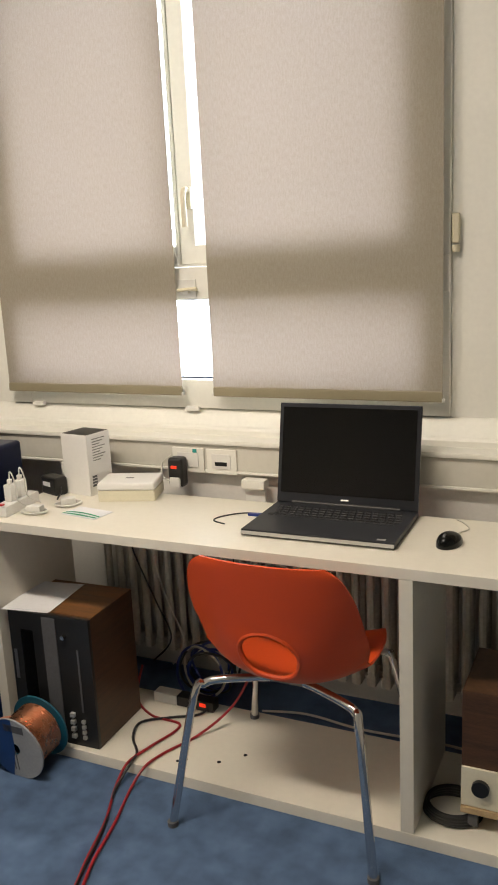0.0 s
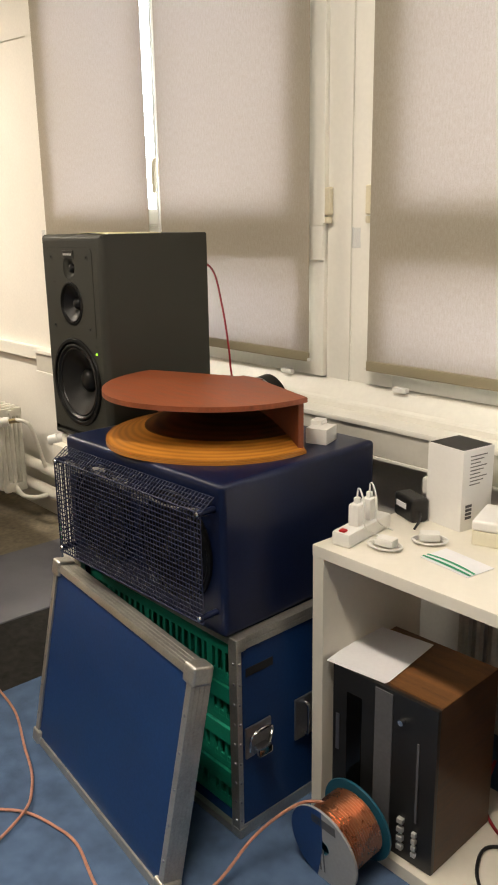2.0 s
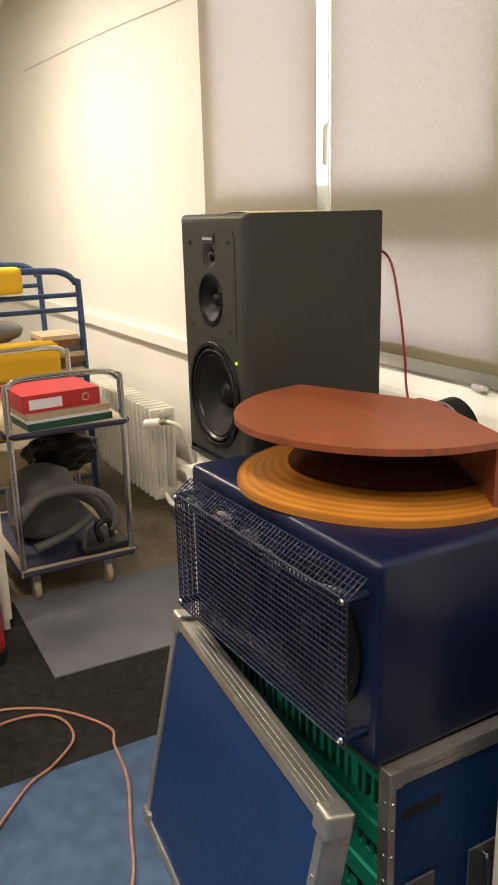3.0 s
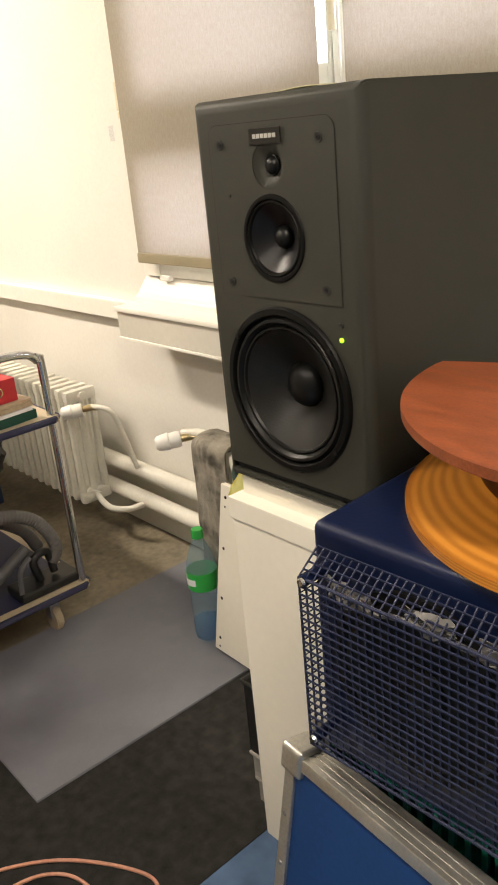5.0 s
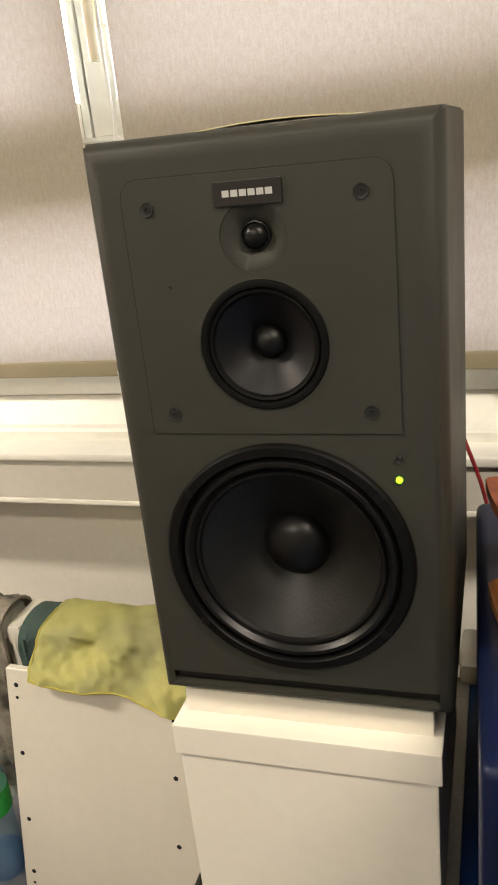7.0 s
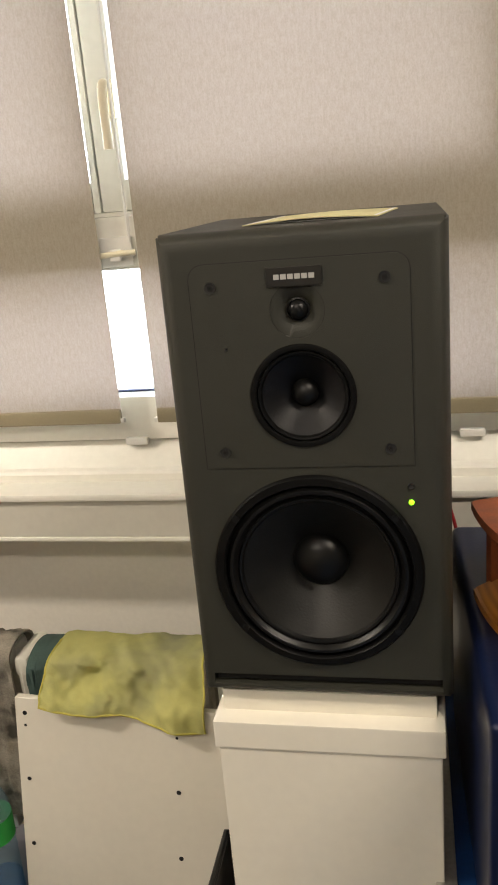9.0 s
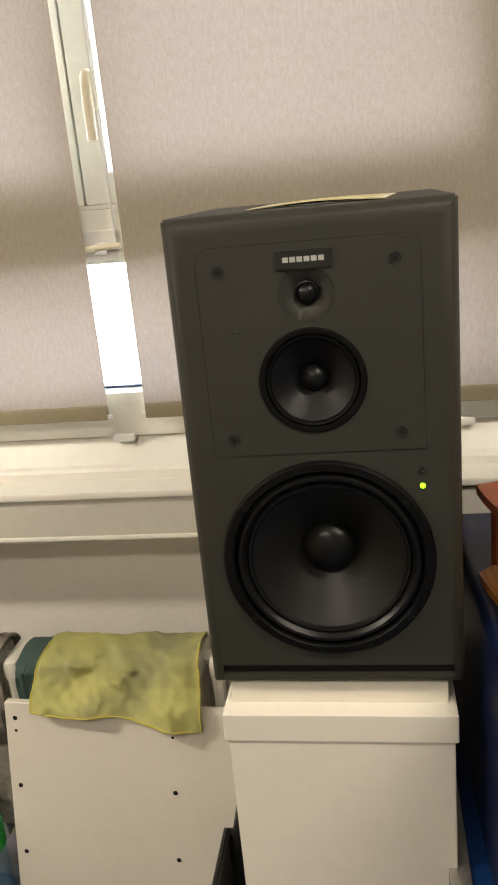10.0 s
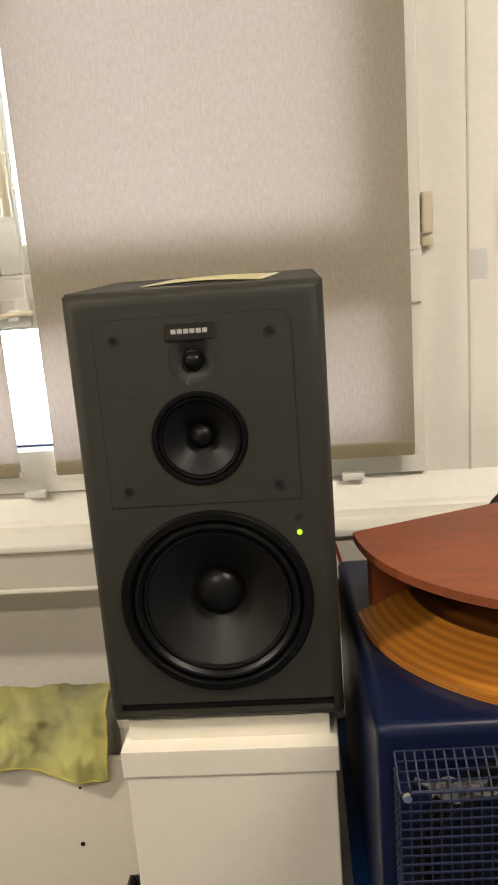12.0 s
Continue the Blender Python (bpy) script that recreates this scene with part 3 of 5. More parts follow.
t = thing("floor_mat", (-3.12, 1.75, 0), "grey rubber-backed floor mat over the dark carpet", "mat")
t.matrix_world = pose(-2.845, 1.383, 0, 0, 0, 0)
part("mat_top", prism(B(), [(-0.64, 0.012), (0, 0), (0.012, 0.905), (-0.635, 0.945)], 0.0, 0.005, 0.002), M_MAT, t)


# ---- monitor loudspeaker on its white box ----
def loudspeaker():
    cx, w, z0, z1, yf, yb = -2.2285, 0.346, 0.846, 1.478, 1.712, 2.10
    t = thing("studio_monitor", (cx, yf, z0), "large dark grey three-way studio loudspeaker on a white box", "loudspeaker")
    h = z1 - z0
    X, Z = lambda x: x - cx, lambda z: z - z0
    bm = B()
    box(bm, (-w / 2, 0, 0), (w / 2, yb - yf, h))
    es = [e for e in bm.edges if all(v.co.y < 0.01 for v in e.verts)]
    bmesh.ops.bevel(bm, geom=es, offset=0.022, segments=6, affect="EDGES", profile=0.5)
    es = [e for e in bm.edges if e.is_manifold and e.calc_face_angle(0) > 1.2]
    bmesh.ops.bevel(bm, geom=es, offset=0.003, segments=2, affect="EDGES")
    cabinet = part("cabinet", bm, M_SPK, t, "dark grey textured cabinet with rounded front edges")
    lay = Matrix.Rotation(radians(90), 4, "X")
    face = lambda x, z: Matrix.Translation((X(x), 0, Z(z))) @ lay
    mw, mm, mt = face(-2.2275, 1.037), face(-2.2315, 1.276), face(-2.232, 1.381)

    def cutters():
        return [lathe(B(), [(0, 0.02), (0.1235, 0.02), (0.1235, -0.065), (0, -0.065)], mw, 72),
                lathe(B(), [(0, 0.02), (0.0575, 0.02), (0.0575, -0.045), (0, -0.045)], mm, 64),
                lathe(B(), [(0, 0.02), (0.0330, 0.02), (0.0330, 0.0005), (0.0146, -0.011), (0.0146, -0.016), (0, -0.016)], mt, 56)]

    slot = box(B(), (X(-2.383), -0.02, Z(0.866)), (X(-2.070), 0.06, Z(0.880)))
    carve(cabinet, cutters() + [slot])
    # sub-baffle with rounded upper corners, set in a fine dark joint
    def rounded(x0, x1, a, b, r):
        out = [(x0, a), (x1, a)]
        out += [(x1 - r + r * math.sin(k), b - r + r * math.cos(k)) for k in (1.571, 1.18, 0.785, 0.39, 0)]
        out += [(x0 + r - r * math.sin(k), b - r + r * math.cos(k)) for k in (0, 0.39, 0.785, 1.18, 1.571)]
        return out
    x0, x1, a, b = X(-2.361), X(-2.100), Z(1.183), Z(1.441)
    bm = prism(B(), rounded(x0 - 0.0008, x1 + 0.0008, a + 0.0006, b + 0.0008, 0.019), 0.0002, 0.0005)
    bm.transform(lay)
    carve(part("joint", bm, M_DARK, t, smooth=False), cutters()[1:])
    bm = prism(B(), rounded(x0, x1, a + 0.001, b, 0.018), 0.0004, 0.0012, 0.0005)
    bm.transform(lay)
    carve(part("upper_baffle", bm, M_SPK, t), cutters()[1:])
    # woofer
    woofer = part("woofer", lathe(B(), [(0.137, 0.0002), (0.137, 0.003), (0.134, 0.0065), (0.125, 0.0070), (0.1225, 0.004), (0.1225, -0.006)], mw, 96), M_FLANGE, t, "large black woofer")
    part("surround", lathe(B(), [(0.1228, -0.003), (0.1205, -0.001), (0.1165, 0.005), (0.1125, 0.005), (0.1085, 0.000), (0.1065, -0.003), (0.1045, 0.0005), (0.1015, 0.000), (0.099, -0.005)], mw, 96), M_RUBBER, woofer, "rolled black rubber surround")
    part("cone", lathe(B(), [(0.0995, -0.004), (0.082, -0.0145), (0.062, -0.028), (0.044, -0.0395), (0.034, -0.045)], mw, 96), M_CONE, woofer, "dark cone")
    part("dust_cap", lathe(B(), [(0.0375, -0.0435), (0.0365, -0.038), (0.031, -0.030), (0.022, -0.0245), (0.011, -0.0215), (0, -0.0207)], mw, 56), M_RUBBER, woofer, "domed black dust cap")
    for ang in (38, 142, 218, 322):
        c = mw @ Vector((0.1295 * math.cos(radians(ang)), 0.1295 * math.sin(radians(ang)), 0))
        part("bolt", cyl(B(), c, c + Vector((0, -0.009, 0)), 0.0052, seg=12, bevel=0.001), M_RUBBER, woofer)
    # midrange
    mid = part("midrange", lathe(B(), [(0.0655, 0.0012), (0.0645, 0.0030), (0.0615, 0.0036), (0.0585, 0.0030), (0.0570, 0.000), (0.055, 0.0028), (0.0525, 0.002), (0.0505, -0.002)], mm, 72), M_FLANGE, t, "black midrange driver")
    part("cone", lathe(B(), [(0.0508, -0.0015), (0.040, -0.0085), (0.028, -0.0165), (0.016, -0.0245)], mm, 64), M_CONEMID, mid)
    part("dust_cap", lathe(B(), [(0.0172, -0.0235), (0.0158, -0.0165), (0.011, -0.0115), (0.005, -0.0092), (0, -0.0086)], mm, 40), M_RUBBER, mid)
    # tweeter in a shallow dish
    tw = part("tweeter", lathe(B(), [(0.0145, -0.011), (0.0142, -0.0075), (0.0128, -0.0070), (0.0120, -0.0085), (0.0118, -0.012)], mt, 40), M_RUBBER, t, "black dome tweeter in a dished baffle")
    part("dome", lathe(B(), [(0.012, -0.0095), (0.0108, -0.0045), (0.0065, -0.0012), (0, -0.0002)], mt, 36), M_RUBBER, tw, "glossy dome")
    # badge with plain bars for the maker's letters
    bm = B()
    box(bm, (X(-2.266), -0.0036, Z(1.410)), (X(-2.200), -0.0014, Z(1.4325)), 0.0008)
    badge = part("badge", bm, M_BADGE, t, "black name plate")
    pieces("mark", [((X(-2.257) + 0.0083 * k, -0.0042, Z(1.4185)), (X(-2.2504) + 0.0083 * k, -0.0034, Z(1.4245))) for k in range(6)], M_SILVER, badge)
    for x, z in ((-2.335, 1.413), (-2.1285, 1.414), (-2.335, 1.206), (-2.1285, 1.207)):
        c = Vector((X(x), 0, Z(z)))
        s = part("screw", lathe(B(), [(0.0072, 0.0019), (0.0068, 0.0026), (0.0045, 0.0021), (0, 0.0021)], face(x, z), 20), M_BLACK, t)
        part("socket", lathe(B(), [(0.0036, 0.0021), (0.0034, 0.0031), (0.0018, 0.0031), (0.0016, 0.0022), (0, 0.0022)], face(x, z), 12), M_DARK, s)
    for x, z, r in ((-2.322, 1.338, 0.0025), (-2.105, 1.157, 0.0045)):
        part("small_screw", lathe(B(), [(r, 0.0005), (r * 0.8, 0.0022), (r * 0.4, 0.0016), (0, 0.0016)], face(x, z), 14), M_BLACK, t)
    part("led", lathe(B(), [(0.0036, 0.0004), (0.0034, 0.002), (0.002, 0.003), (0, 0.0034)], face(-2.105, 1.1355), 16), M_LED, t, "glowing green power light")
    # near-black fill in the slot stands in for the shade inside the port
    part("port_shade", boxes(((X(-2.382), 0.010, Z(0.8665)), (X(-2.071), 0.056, Z(0.8795)))), M_DARK, t, smooth=False)
    part("port_lip", boxes(((X(-2.383), -0.0030, Z(0.8615)), (X(-2.070), 0.004, Z(0.8655))), bevel=0.001), M_SPK, t)
    return t


loudspeaker()

t = thing("folder", (-2.21, 1.88, 1.4785), "thin yellowed paper folder lying on the loudspeaker", "folder", turn=-6)
def leaf(u, v):
    return Vector((-0.085 + 0.17 * u, -0.10 + 0.20 * v, 0.001 + 0.004 * math.sin(math.pi * u) * (1 - 0.5 * v)))
part("cover", sheet(B(), leaf, 12, 4, 0.0012), M_YELLOWLABEL, t)
part("inside", sheet(B(), lambda u, v: leaf(u, v) * 0.97 + Vector((0, 0.002, -0.0005 - 0.004 * math.sin(math.pi * u))), 12, 4, 0.001), M_PAPER, t)

t = thing("white_box", (-2.228, 1.693, 0), "tall cream storage box with a lid, carrying a loudspeaker", "box")
part("body", boxes(((-0.156, 0.003, 0.0), (0.156, 0.38, 0.775)), bevel=0.004), M_WHITE, t)
part("lid", boxes(((-0.1605, 0.0, 0.770), (0.1605, 0.385, 0.813)), bevel=0.0025), M_WHITE, t, "cream lid with a low rim")
part("top_plate", boxes(((-0.150, 0.03, 0.812), (0.150, 0.37, 0.846)), bevel=0.003), M_WHITE, t)

t = thing("loose_panel", (-2.975, 2.045, 0), "white shelf board with drilled holes leaning against the radiator", "panel")
lean = Matrix.Translation((0, 0, 0.019)) @ Matrix.Rotation(radians(-8.2), 4, "X") @ Matrix.Rotation(radians(2.2), 4, "Y")
bm = box(B(), (0, 0, 0), (0.49, 0.018, 0.515), 0.0015, 1)
bm.transform(lean)
part("board", bm, M_WHITE, t)
for x, z, r in ((0.022, 0.480, 0.0052), (0.022, 0.452, 0.0034), (0.022, 0.326, 0.0050), (0.022, 0.170, 0.0050), (0.022, 0.042, 0.0050), (0.022, 0.014, 0.0034),
                (0.360, 0.452, 0.0032), (0.360, 0.328, 0.0052), (0.360, 0.174, 0.0052), (0.360, 0.046, 0.0052)):
    lay = lean @ Matrix.Translation((x, 0, z)) @ Matrix.Rotation(radians(90), 4, "X")
    part("hole", lathe(B(), [(r, 0.0004), (r * 0.85, 0.0009), (0, 0.0006)], lay, 14), M_DARK, t)

# cloths over the radiator
def drape(x0, x1, y0, ytop, front, back, ztop, wav, seedv, uneven):
    def f(u, v):
        x = x0 + (x1 - x0) * u
        s = -back + (front + back) * v
        d = ytop - y0
        n = noise.noise(Vector((u * 5 + v * 2.2 + seedv, v * 1.8 - u, seedv))) * wav
        n2 = noise.noise(Vector((u * 11 - v * 5 + seedv, v * 4, 3))) * wav * 0.45
        if abs(s) < d:
            ang = s / d * math.pi / 2
            y, z = ytop - d * math.sin(ang), ztop - 0.03 * (1 - math.cos(ang))
        elif s > 0:
            y, z = y0, ztop - 0.03 - (s - d) * (1 + uneven(u))
        else:
            y, z = 2 * ytop - y0, ztop - 0.03 + (s + d)
        return Vector((x + n * 0.5, y - abs(n + n2) - 0.003, z + 0.15 * (n + n2)))
    return f


t = thing("cleaning_cloth", (0, 0, 0), "crumpled stained yellow-green microfibre cloth draped over the radiator", "cloth")
FALL = smooth_path([(0, 2.288, 0.54), (0, 2.282, 0.592), (0, 2.25, 0.606), (0, 2.20, 0.608), (0, 2.168, 0.600), (0, 2.150, 0.578), (0, 2.128, 0.550), (0, 2.108, 0.520), (0, 2.100, 0.470)], 8)
def f(u, v):
    """hangs over the radiator and the top of the board, longer at one end"""
    p = v * (0.865 + 0.095 * u + 0.015 * math.sin(9 * u)) * (len(FALL) - 1)
    i = min(int(p), len(FALL) - 2)
    at = FALL[i].lerp(FALL[i + 1], p - i)
    n = noise.noise(Vector((u * 4.5 + v * 3, v * 2.5 - u * 1.5, 2.0))) + 0.55 * noise.noise(Vector((u * 10 - v * 6, v * 6, 5.0))) + 0.3 * noise.noise(Vector((u * 21, v * 14, 8.0)))
    loose = min(1, max(0, (v - 0.25) * 3))
    return Vector((-2.882 + 0.345 * u + 0.010 * math.sin(5 * v) * (0.5 - u), at.y - 0.004 - 0.019 * loose * (n + 0.6), at.z + 0.007 * n))
part("cloth", sheet(B(), f, 64, 60, 0.002), M_TOWEL, t)
edge = [f(0, 0.35 + 0.65 * k / 14) for k in range(15)] + [f(k / 20, 1) for k in range(1, 21)] + [f(1, 1 - 0.65 * k / 14) for k in range(1, 15)]
part("hem", tube(B(), edge, 0.0022, 6, 1, False), M_TOWELEDGE, t, "yellow stitched hem")
t = thing("green_rag", (0, 0, 0), "small green-grey rag under the cloth on the radiator", "cloth")
part("cloth", sheet(B(), drape(-2.935, -2.875, 2.155, 2.222, 0.15, 0.05, 0.603, 0.008, 7.0, lambda u: 0), 10, 16, 0.002), M_GREENCLOTH, t)
t = thing("fleece", (0, 0, 0), "mottled grey fleece rug draped over the radiator", "rug")
part("cloth", sheet(B(), drape(-3.125, -2.975, 2.160, 2.222, 0.46, 0.08, 0.618, 0.014, 11.0, lambda u: 0.05 * u), 28, 40, 0.006), M_FUR, t)

t = thing("water_bottle", (-3.050, 2.085, 0.005), "nearly empty ribbed plastic water bottle with a green cap and label", "bottle")
K = Matrix.Scale(1.17, 4)
prof = [(0, 0.006), (0.024, 0.0), (0.034, 0.006), (0.037, 0.02)]
prof += [(0.0375 - 0.0016 * (k % 2), 0.03 + 0.011 * k) for k in range(10)]
prof += [(0.0385, 0.148), (0.0385, 0.205), (0.036, 0.226), (0.027, 0.255), (0.016, 0.278), (0.0125, 0.286), (0.0125, 0.30), (0, 0.30)]
part("bottle", lathe(B(), prof, K, 28), M_BOTTLE, t, "clear ribbed plastic")
part("water", lathe(B(), [(0, 0.008), (0.024, 0.003), (0.033, 0.009), (0.0355, 0.022), (0.0355, 0.052), (0, 0.052)], K, 24), M_WATER, t, "a little water in the bottom")
label_band = part("label_band", lathe(B(), [(0.0388, 0.152), (0.0393, 0.154), (0.0393, 0.200), (0.0388, 0.202)], K, 28), M_LIME, t, "green paper label")
patch = sheet(B(), lambda u, v: K @ Vector((0.0398 * math.cos(4.0 + 1.15 * u), 0.0398 * math.sin(4.0 + 1.15 * u), 0.163 + 0.006 * u + 0.018 * v)), 10, 2, 0.0004)
part("label_panel", patch, M_PAPER, label_band, "white panel on the label")
part("cap", lathe(B(), [(0.0145, 0.289), (0.0155, 0.290), (0.0155, 0.309), (0.0135, 0.313), (0, 0.313)], K, 20), M_LIME, t, "green screw cap")

# ---- flight case, its lid, bass cabinet and horn ----
t = thing("flight_case", (-1.714, 1.58, 0), "blue flight case with aluminium edges, open at the front", "case")
w, d, h = 0.371, 0.60, 0.557
pieces("panel", [((-w, 0.004, 0.004), (-w + 0.012, d, h - 0.006)), ((w - 0.012, 0.004, 0.004), (w - 0.004, d, h - 0.006)), ((-w + 0.012, 0.004, h - 0.016), (w - 0.012, d - 0.012, h - 0.004)),
       ((-w + 0.012, 0.004, 0.004), (w - 0.012, d - 0.012, 0.02)), ((-w + 0.012, d - 0.012, 0.004), (w - 0.012, d, h - 0.006))], M_BLUEPLY, t, "blue laminated panel")
e = 0.03
for lo, hi in (((w - e, -0.001, 0), (w, e * 0.5, h)), ((-w, -0.001, 0), (-w + e, e * 0.5, h)), ((-w + e, -0.001, h - 0.022), (w - e, e * 0.5, h)), ((-w + e, -0.001, 0), (w - e, e * 0.5, 0.022)),
               ((w - e, e * 0.5, h - 0.018), (w, d, h)), ((w - 0.006, e * 0.5, h - 0.034), (w, d, h - 0.018)), ((w - 0.006, e * 0.5, 0), (w, d, 0.032)), ((-w, e * 0.5, h - 0.018), (-w + e, d, h))):
    part("edge", boxes((lo, hi), bevel=0.002), M_ALU, t, "aluminium edge profile")
for z in (0.012, h - 0.012):
    for s in (-1, 1):
        bm = boxes(((s * w - (0.026 if s > 0 else 0.004), -0.004, z - 0.024 if z > 0.1 else 0.0), (s * w + (0.004 if s > 0 else 0.026), 0.03, z + 0.016 if z < 0.1 else h)), bevel=0.006)
        part("corner", bm, M_ALU, t, "steel corner cap")
rivet = mesh_of("rivet", lathe(B(), [(0.0042, 0), (0.0036, 0.0014), (0.0018, 0.0021), (0, 0.0023)], Matrix(), 10), M_STEEL)
for k in range(9):
    shared("rivet", rivet, t, Matrix.Translation((w, 0.008, 0.05 + 0.055 * k)) @ Matrix.Rotation(radians(90), 4, "Y"))
    shared("rivet", rivet, t, Matrix.Translation((w - 0.012, -0.001, 0.05 + 0.055 * k)) @ Matrix.Rotation(radians(90), 4, "X"))
bm = boxes(((w, 0.02, 0.225), (w + 0.006, 0.105, 0.310)), bevel=0.002)
latch = part("latch", bm, M_STEEL, t, "butterfly latch")
bm = boxes(((w + 0.006, 0.04, 0.232), (w + 0.034, 0.085, 0.256)), bevel=0.006)
tube(bm, [(w + 0.008, 0.03, 0.245), (w + 0.022, 0.03, 0.298), (w + 0.022, 0.09, 0.298), (w + 0.008, 0.095, 0.245)], 0.004, 8)
part("lever", bm, M_CHROME, latch)
handle = part("side_handle", boxes(((w, 0.19, 0.195), (w + 0.006, 0.26, 0.315)), bevel=0.003), M_STEEL, t, "steel handle plate")
part("grip", tube(B(), [(w + 0.006, 0.222, 0.210), (w + 0.022, 0.222, 0.218), (w + 0.022, 0.222, 0.292), (w + 0.006, 0.222, 0.300)], 0.005, 8), M_CHROME, handle)
part("smudge", boxes(((w - 0.0042, 0.03, 0.445), (w - 0.0030, 0.12, 0.468)), bevel=0.0004), M_BLACK, t, "black worn sticker")


def crate(z, hgt):
    c = thing("plastic_crate", (-1.714, 1.61, z), "green slotted plastic crate stacked in the flight case", "crate", "green crates")
    ww = 0.344
    part("rim", boxes(((-ww, 0, hgt - 0.045), (ww, 0.012, hgt)), ((-ww, 0.5, hgt - 0.045), (ww, 0.512, hgt)), ((ww - 0.012, 0, hgt - 0.045), (ww, 0.512, hgt)), ((-ww, 0, hgt - 0.045), (-ww + 0.012, 0.512, hgt)), bevel=0.003), M_GREEN, c)
    part("base", boxes(((-ww + 0.01, 0.006, 0), (ww - 0.01, 0.5, 0.022)), bevel=0.003), M_GREEN, c)
    bm = B()
    n = 24
    for k in range(n + 1):
        x = -ww + 0.01 + (2 * ww - 0.02) * k / n
        wd = 0.022 if k % 10 == 0 else 0.010
        box(bm, (x - wd / 2, 0.006, 0.02), (x + wd / 2, 0.014, hgt - 0.03))
    box(bm, (-ww + 0.01, 0.007, 0.02), (ww - 0.01, 0.013, 0.034))
    part("slats", bm, M_GREEN, c, smooth=False)
    bm = boxes(((ww - 0.012, 0.006, 0.02), (ww - 0.006, 0.5, hgt - 0.03)), ((-ww + 0.006, 0.006, 0.02), (-ww + 0.012, 0.5, hgt - 0.03)), ((-ww + 0.01, 0.494, 0.02), (ww - 0.01, 0.5, hgt - 0.03)))
    part("wall", bm, M_GREEN, c, smooth=False)


for z, hh in ((0.024, 0.115), (0.141, 0.125), (0.268, 0.115), (0.385, 0.14)):
    crate(z, hh)

# lid leaning against the case
t = thing("case_cover", (0, 0, 0), "blue flight case cover with aluminium edges leaning on the case", "case cover")
ang = radians(-5.6)
lidm = Matrix.Translation((-2.084, 1.394, 0)) @ Matrix.Rotation(ang, 4, "Z") @ Matrix.Rotation(radians(-11.5), 4, "X")
t.matrix_world = lidm
w, h, d = 0.762, 0.562, 0.054
part("panel", boxes(((0.006, 0.006, 0.006), (w - 0.006, d - 0.004, h - 0.006))), M_BLUEPLY, t, "blue laminated panel", smooth=False)
for lo, hi in (((0, 0, 0.02), (0.022, d, h - 0.02)), ((w - 0.022, 0, 0.02), (w, d, h - 0.02)), ((0.0, 0.0, h - 0.022), (w, d, h)), ((0, 0, 0), (w, d, 0.022))):
    bm = boxes((lo, hi), bevel=0.003)
    part("edge", bm, M_ALU, t, "aluminium edge profile")
for k in (0.014, 0.027, 0.040):
    part("rib", box(B(), (0.02, k - 0.004, h - 0.001), (w - 0.02, k + 0.004, h + 0.0012), 0.001, 2), M_ALU, t)
    part("rib", box(B(), (w - 0.001, k - 0.004, 0.02), (w + 0.0012, k + 0.004, h - 0.02), 0.001, 2), M_ALU, t)
for x in (0.014, w - 0.014):
    for z in (0.014, h - 0.014):
        bm = boxes(((x - 0.024, -0.004, z - 0.024), (x + 0.024, 0.05, z + 0.024)), bevel=0.009, seg=3)
        part("corner", bm, M_ALU, t, "rounded steel corner cap")
for k in range(5):
    for x in (0.010, w - 0.010):
        shared("rivet", rivet, t, Matrix.Translation((x, 0.0, 0.09 + 0.09 * k)) @ Matrix.Rotation(radians(90), 4, "X"))

t = thing("bass_cabinet", (-1.6935, 1.553, 0.5575), "glossy dark blue bass loudspeaker with a wire grille on the case", "loudspeaker", turn=1.7)
w, d, h = 0.332, 0.55, 0.380
part("cabinet", boxes(((-w, 0, 0), (w, d, h)), bevel=0.016, seg=4), M_BLUELAC, t, "dark blue lacquered cabinet with rounded edges")
for s in (-1, 1):
    m = Matrix.Translation((s * 0.155, 0, 0.19)) @ Matrix.Rotation(radians(90), 4, "X")
    part("woofer", lathe(B(), [(0.140, 0.0005), (0.140, 0.008), (0.130, 0.010), (0.122, 0.004), (0.112, 0.009), (0.102, 0.003), (0.06, 0.0012), (0.036, 0.0012), (0.034, 0.008), (0.018, 0.015), (0, 0.016)], m, 48), M_RUBBER, t, "black cone woofer")
yf = -0.050
gx0, gx1, gz0, gz1, gzt = -w + 0.020, w - 0.018, 0.052, 0.324, 0.352
bm = tube(B(), [(gx0, 0.0, gz0), (gx0, yf, gz0), (gx1, yf, gz0)], 0.0022, 6, curved=False)
tube(bm, [(gx0, yf, gz0), (gx0, yf, gz1), (gx1, yf, gz1)], 0.0022, 6, curved=False)
grille = part("grille_frame", bm, M_WIRE, t, "dark blue coated wire grille")
bm = B()
nx, nz, r = 52, 22, 0.0015
for k in range(nx + 1):
    x = gx0 + (gx1 - gx0) * k / nx
    tube(bm, [(x, yf, gz0), (x, yf, gz1), (x, -0.010, gzt)], r, 4, curved=False)
for k in range(nz + 1):
    z = gz0 + (gz1 - gz0) * k / nz
    tube(bm, [(gx1, yf - 0.002, z), (gx0, yf - 0.002, z), (gx0, -0.002, z)], r, 4, curved=False)
for k in (1, 2, 3, 4):
    q = k / 4
    tube(bm, [(gx0, yf + (-0.010 - yf) * q, gz1 + (gzt - gz1) * q), (gx1, yf + (-0.010 - yf) * q, gz1 + (gzt - gz1) * q)], r, 4, curved=False)
for k in (1, 2, 3):
    tube(bm, [(gx0, yf * k / 4, gz0), (gx0, yf * k / 4, gz1)], r, 4, curved=False)
part("mesh", bm, M_WIRE, grille, "welded wire mesh", smooth=False)
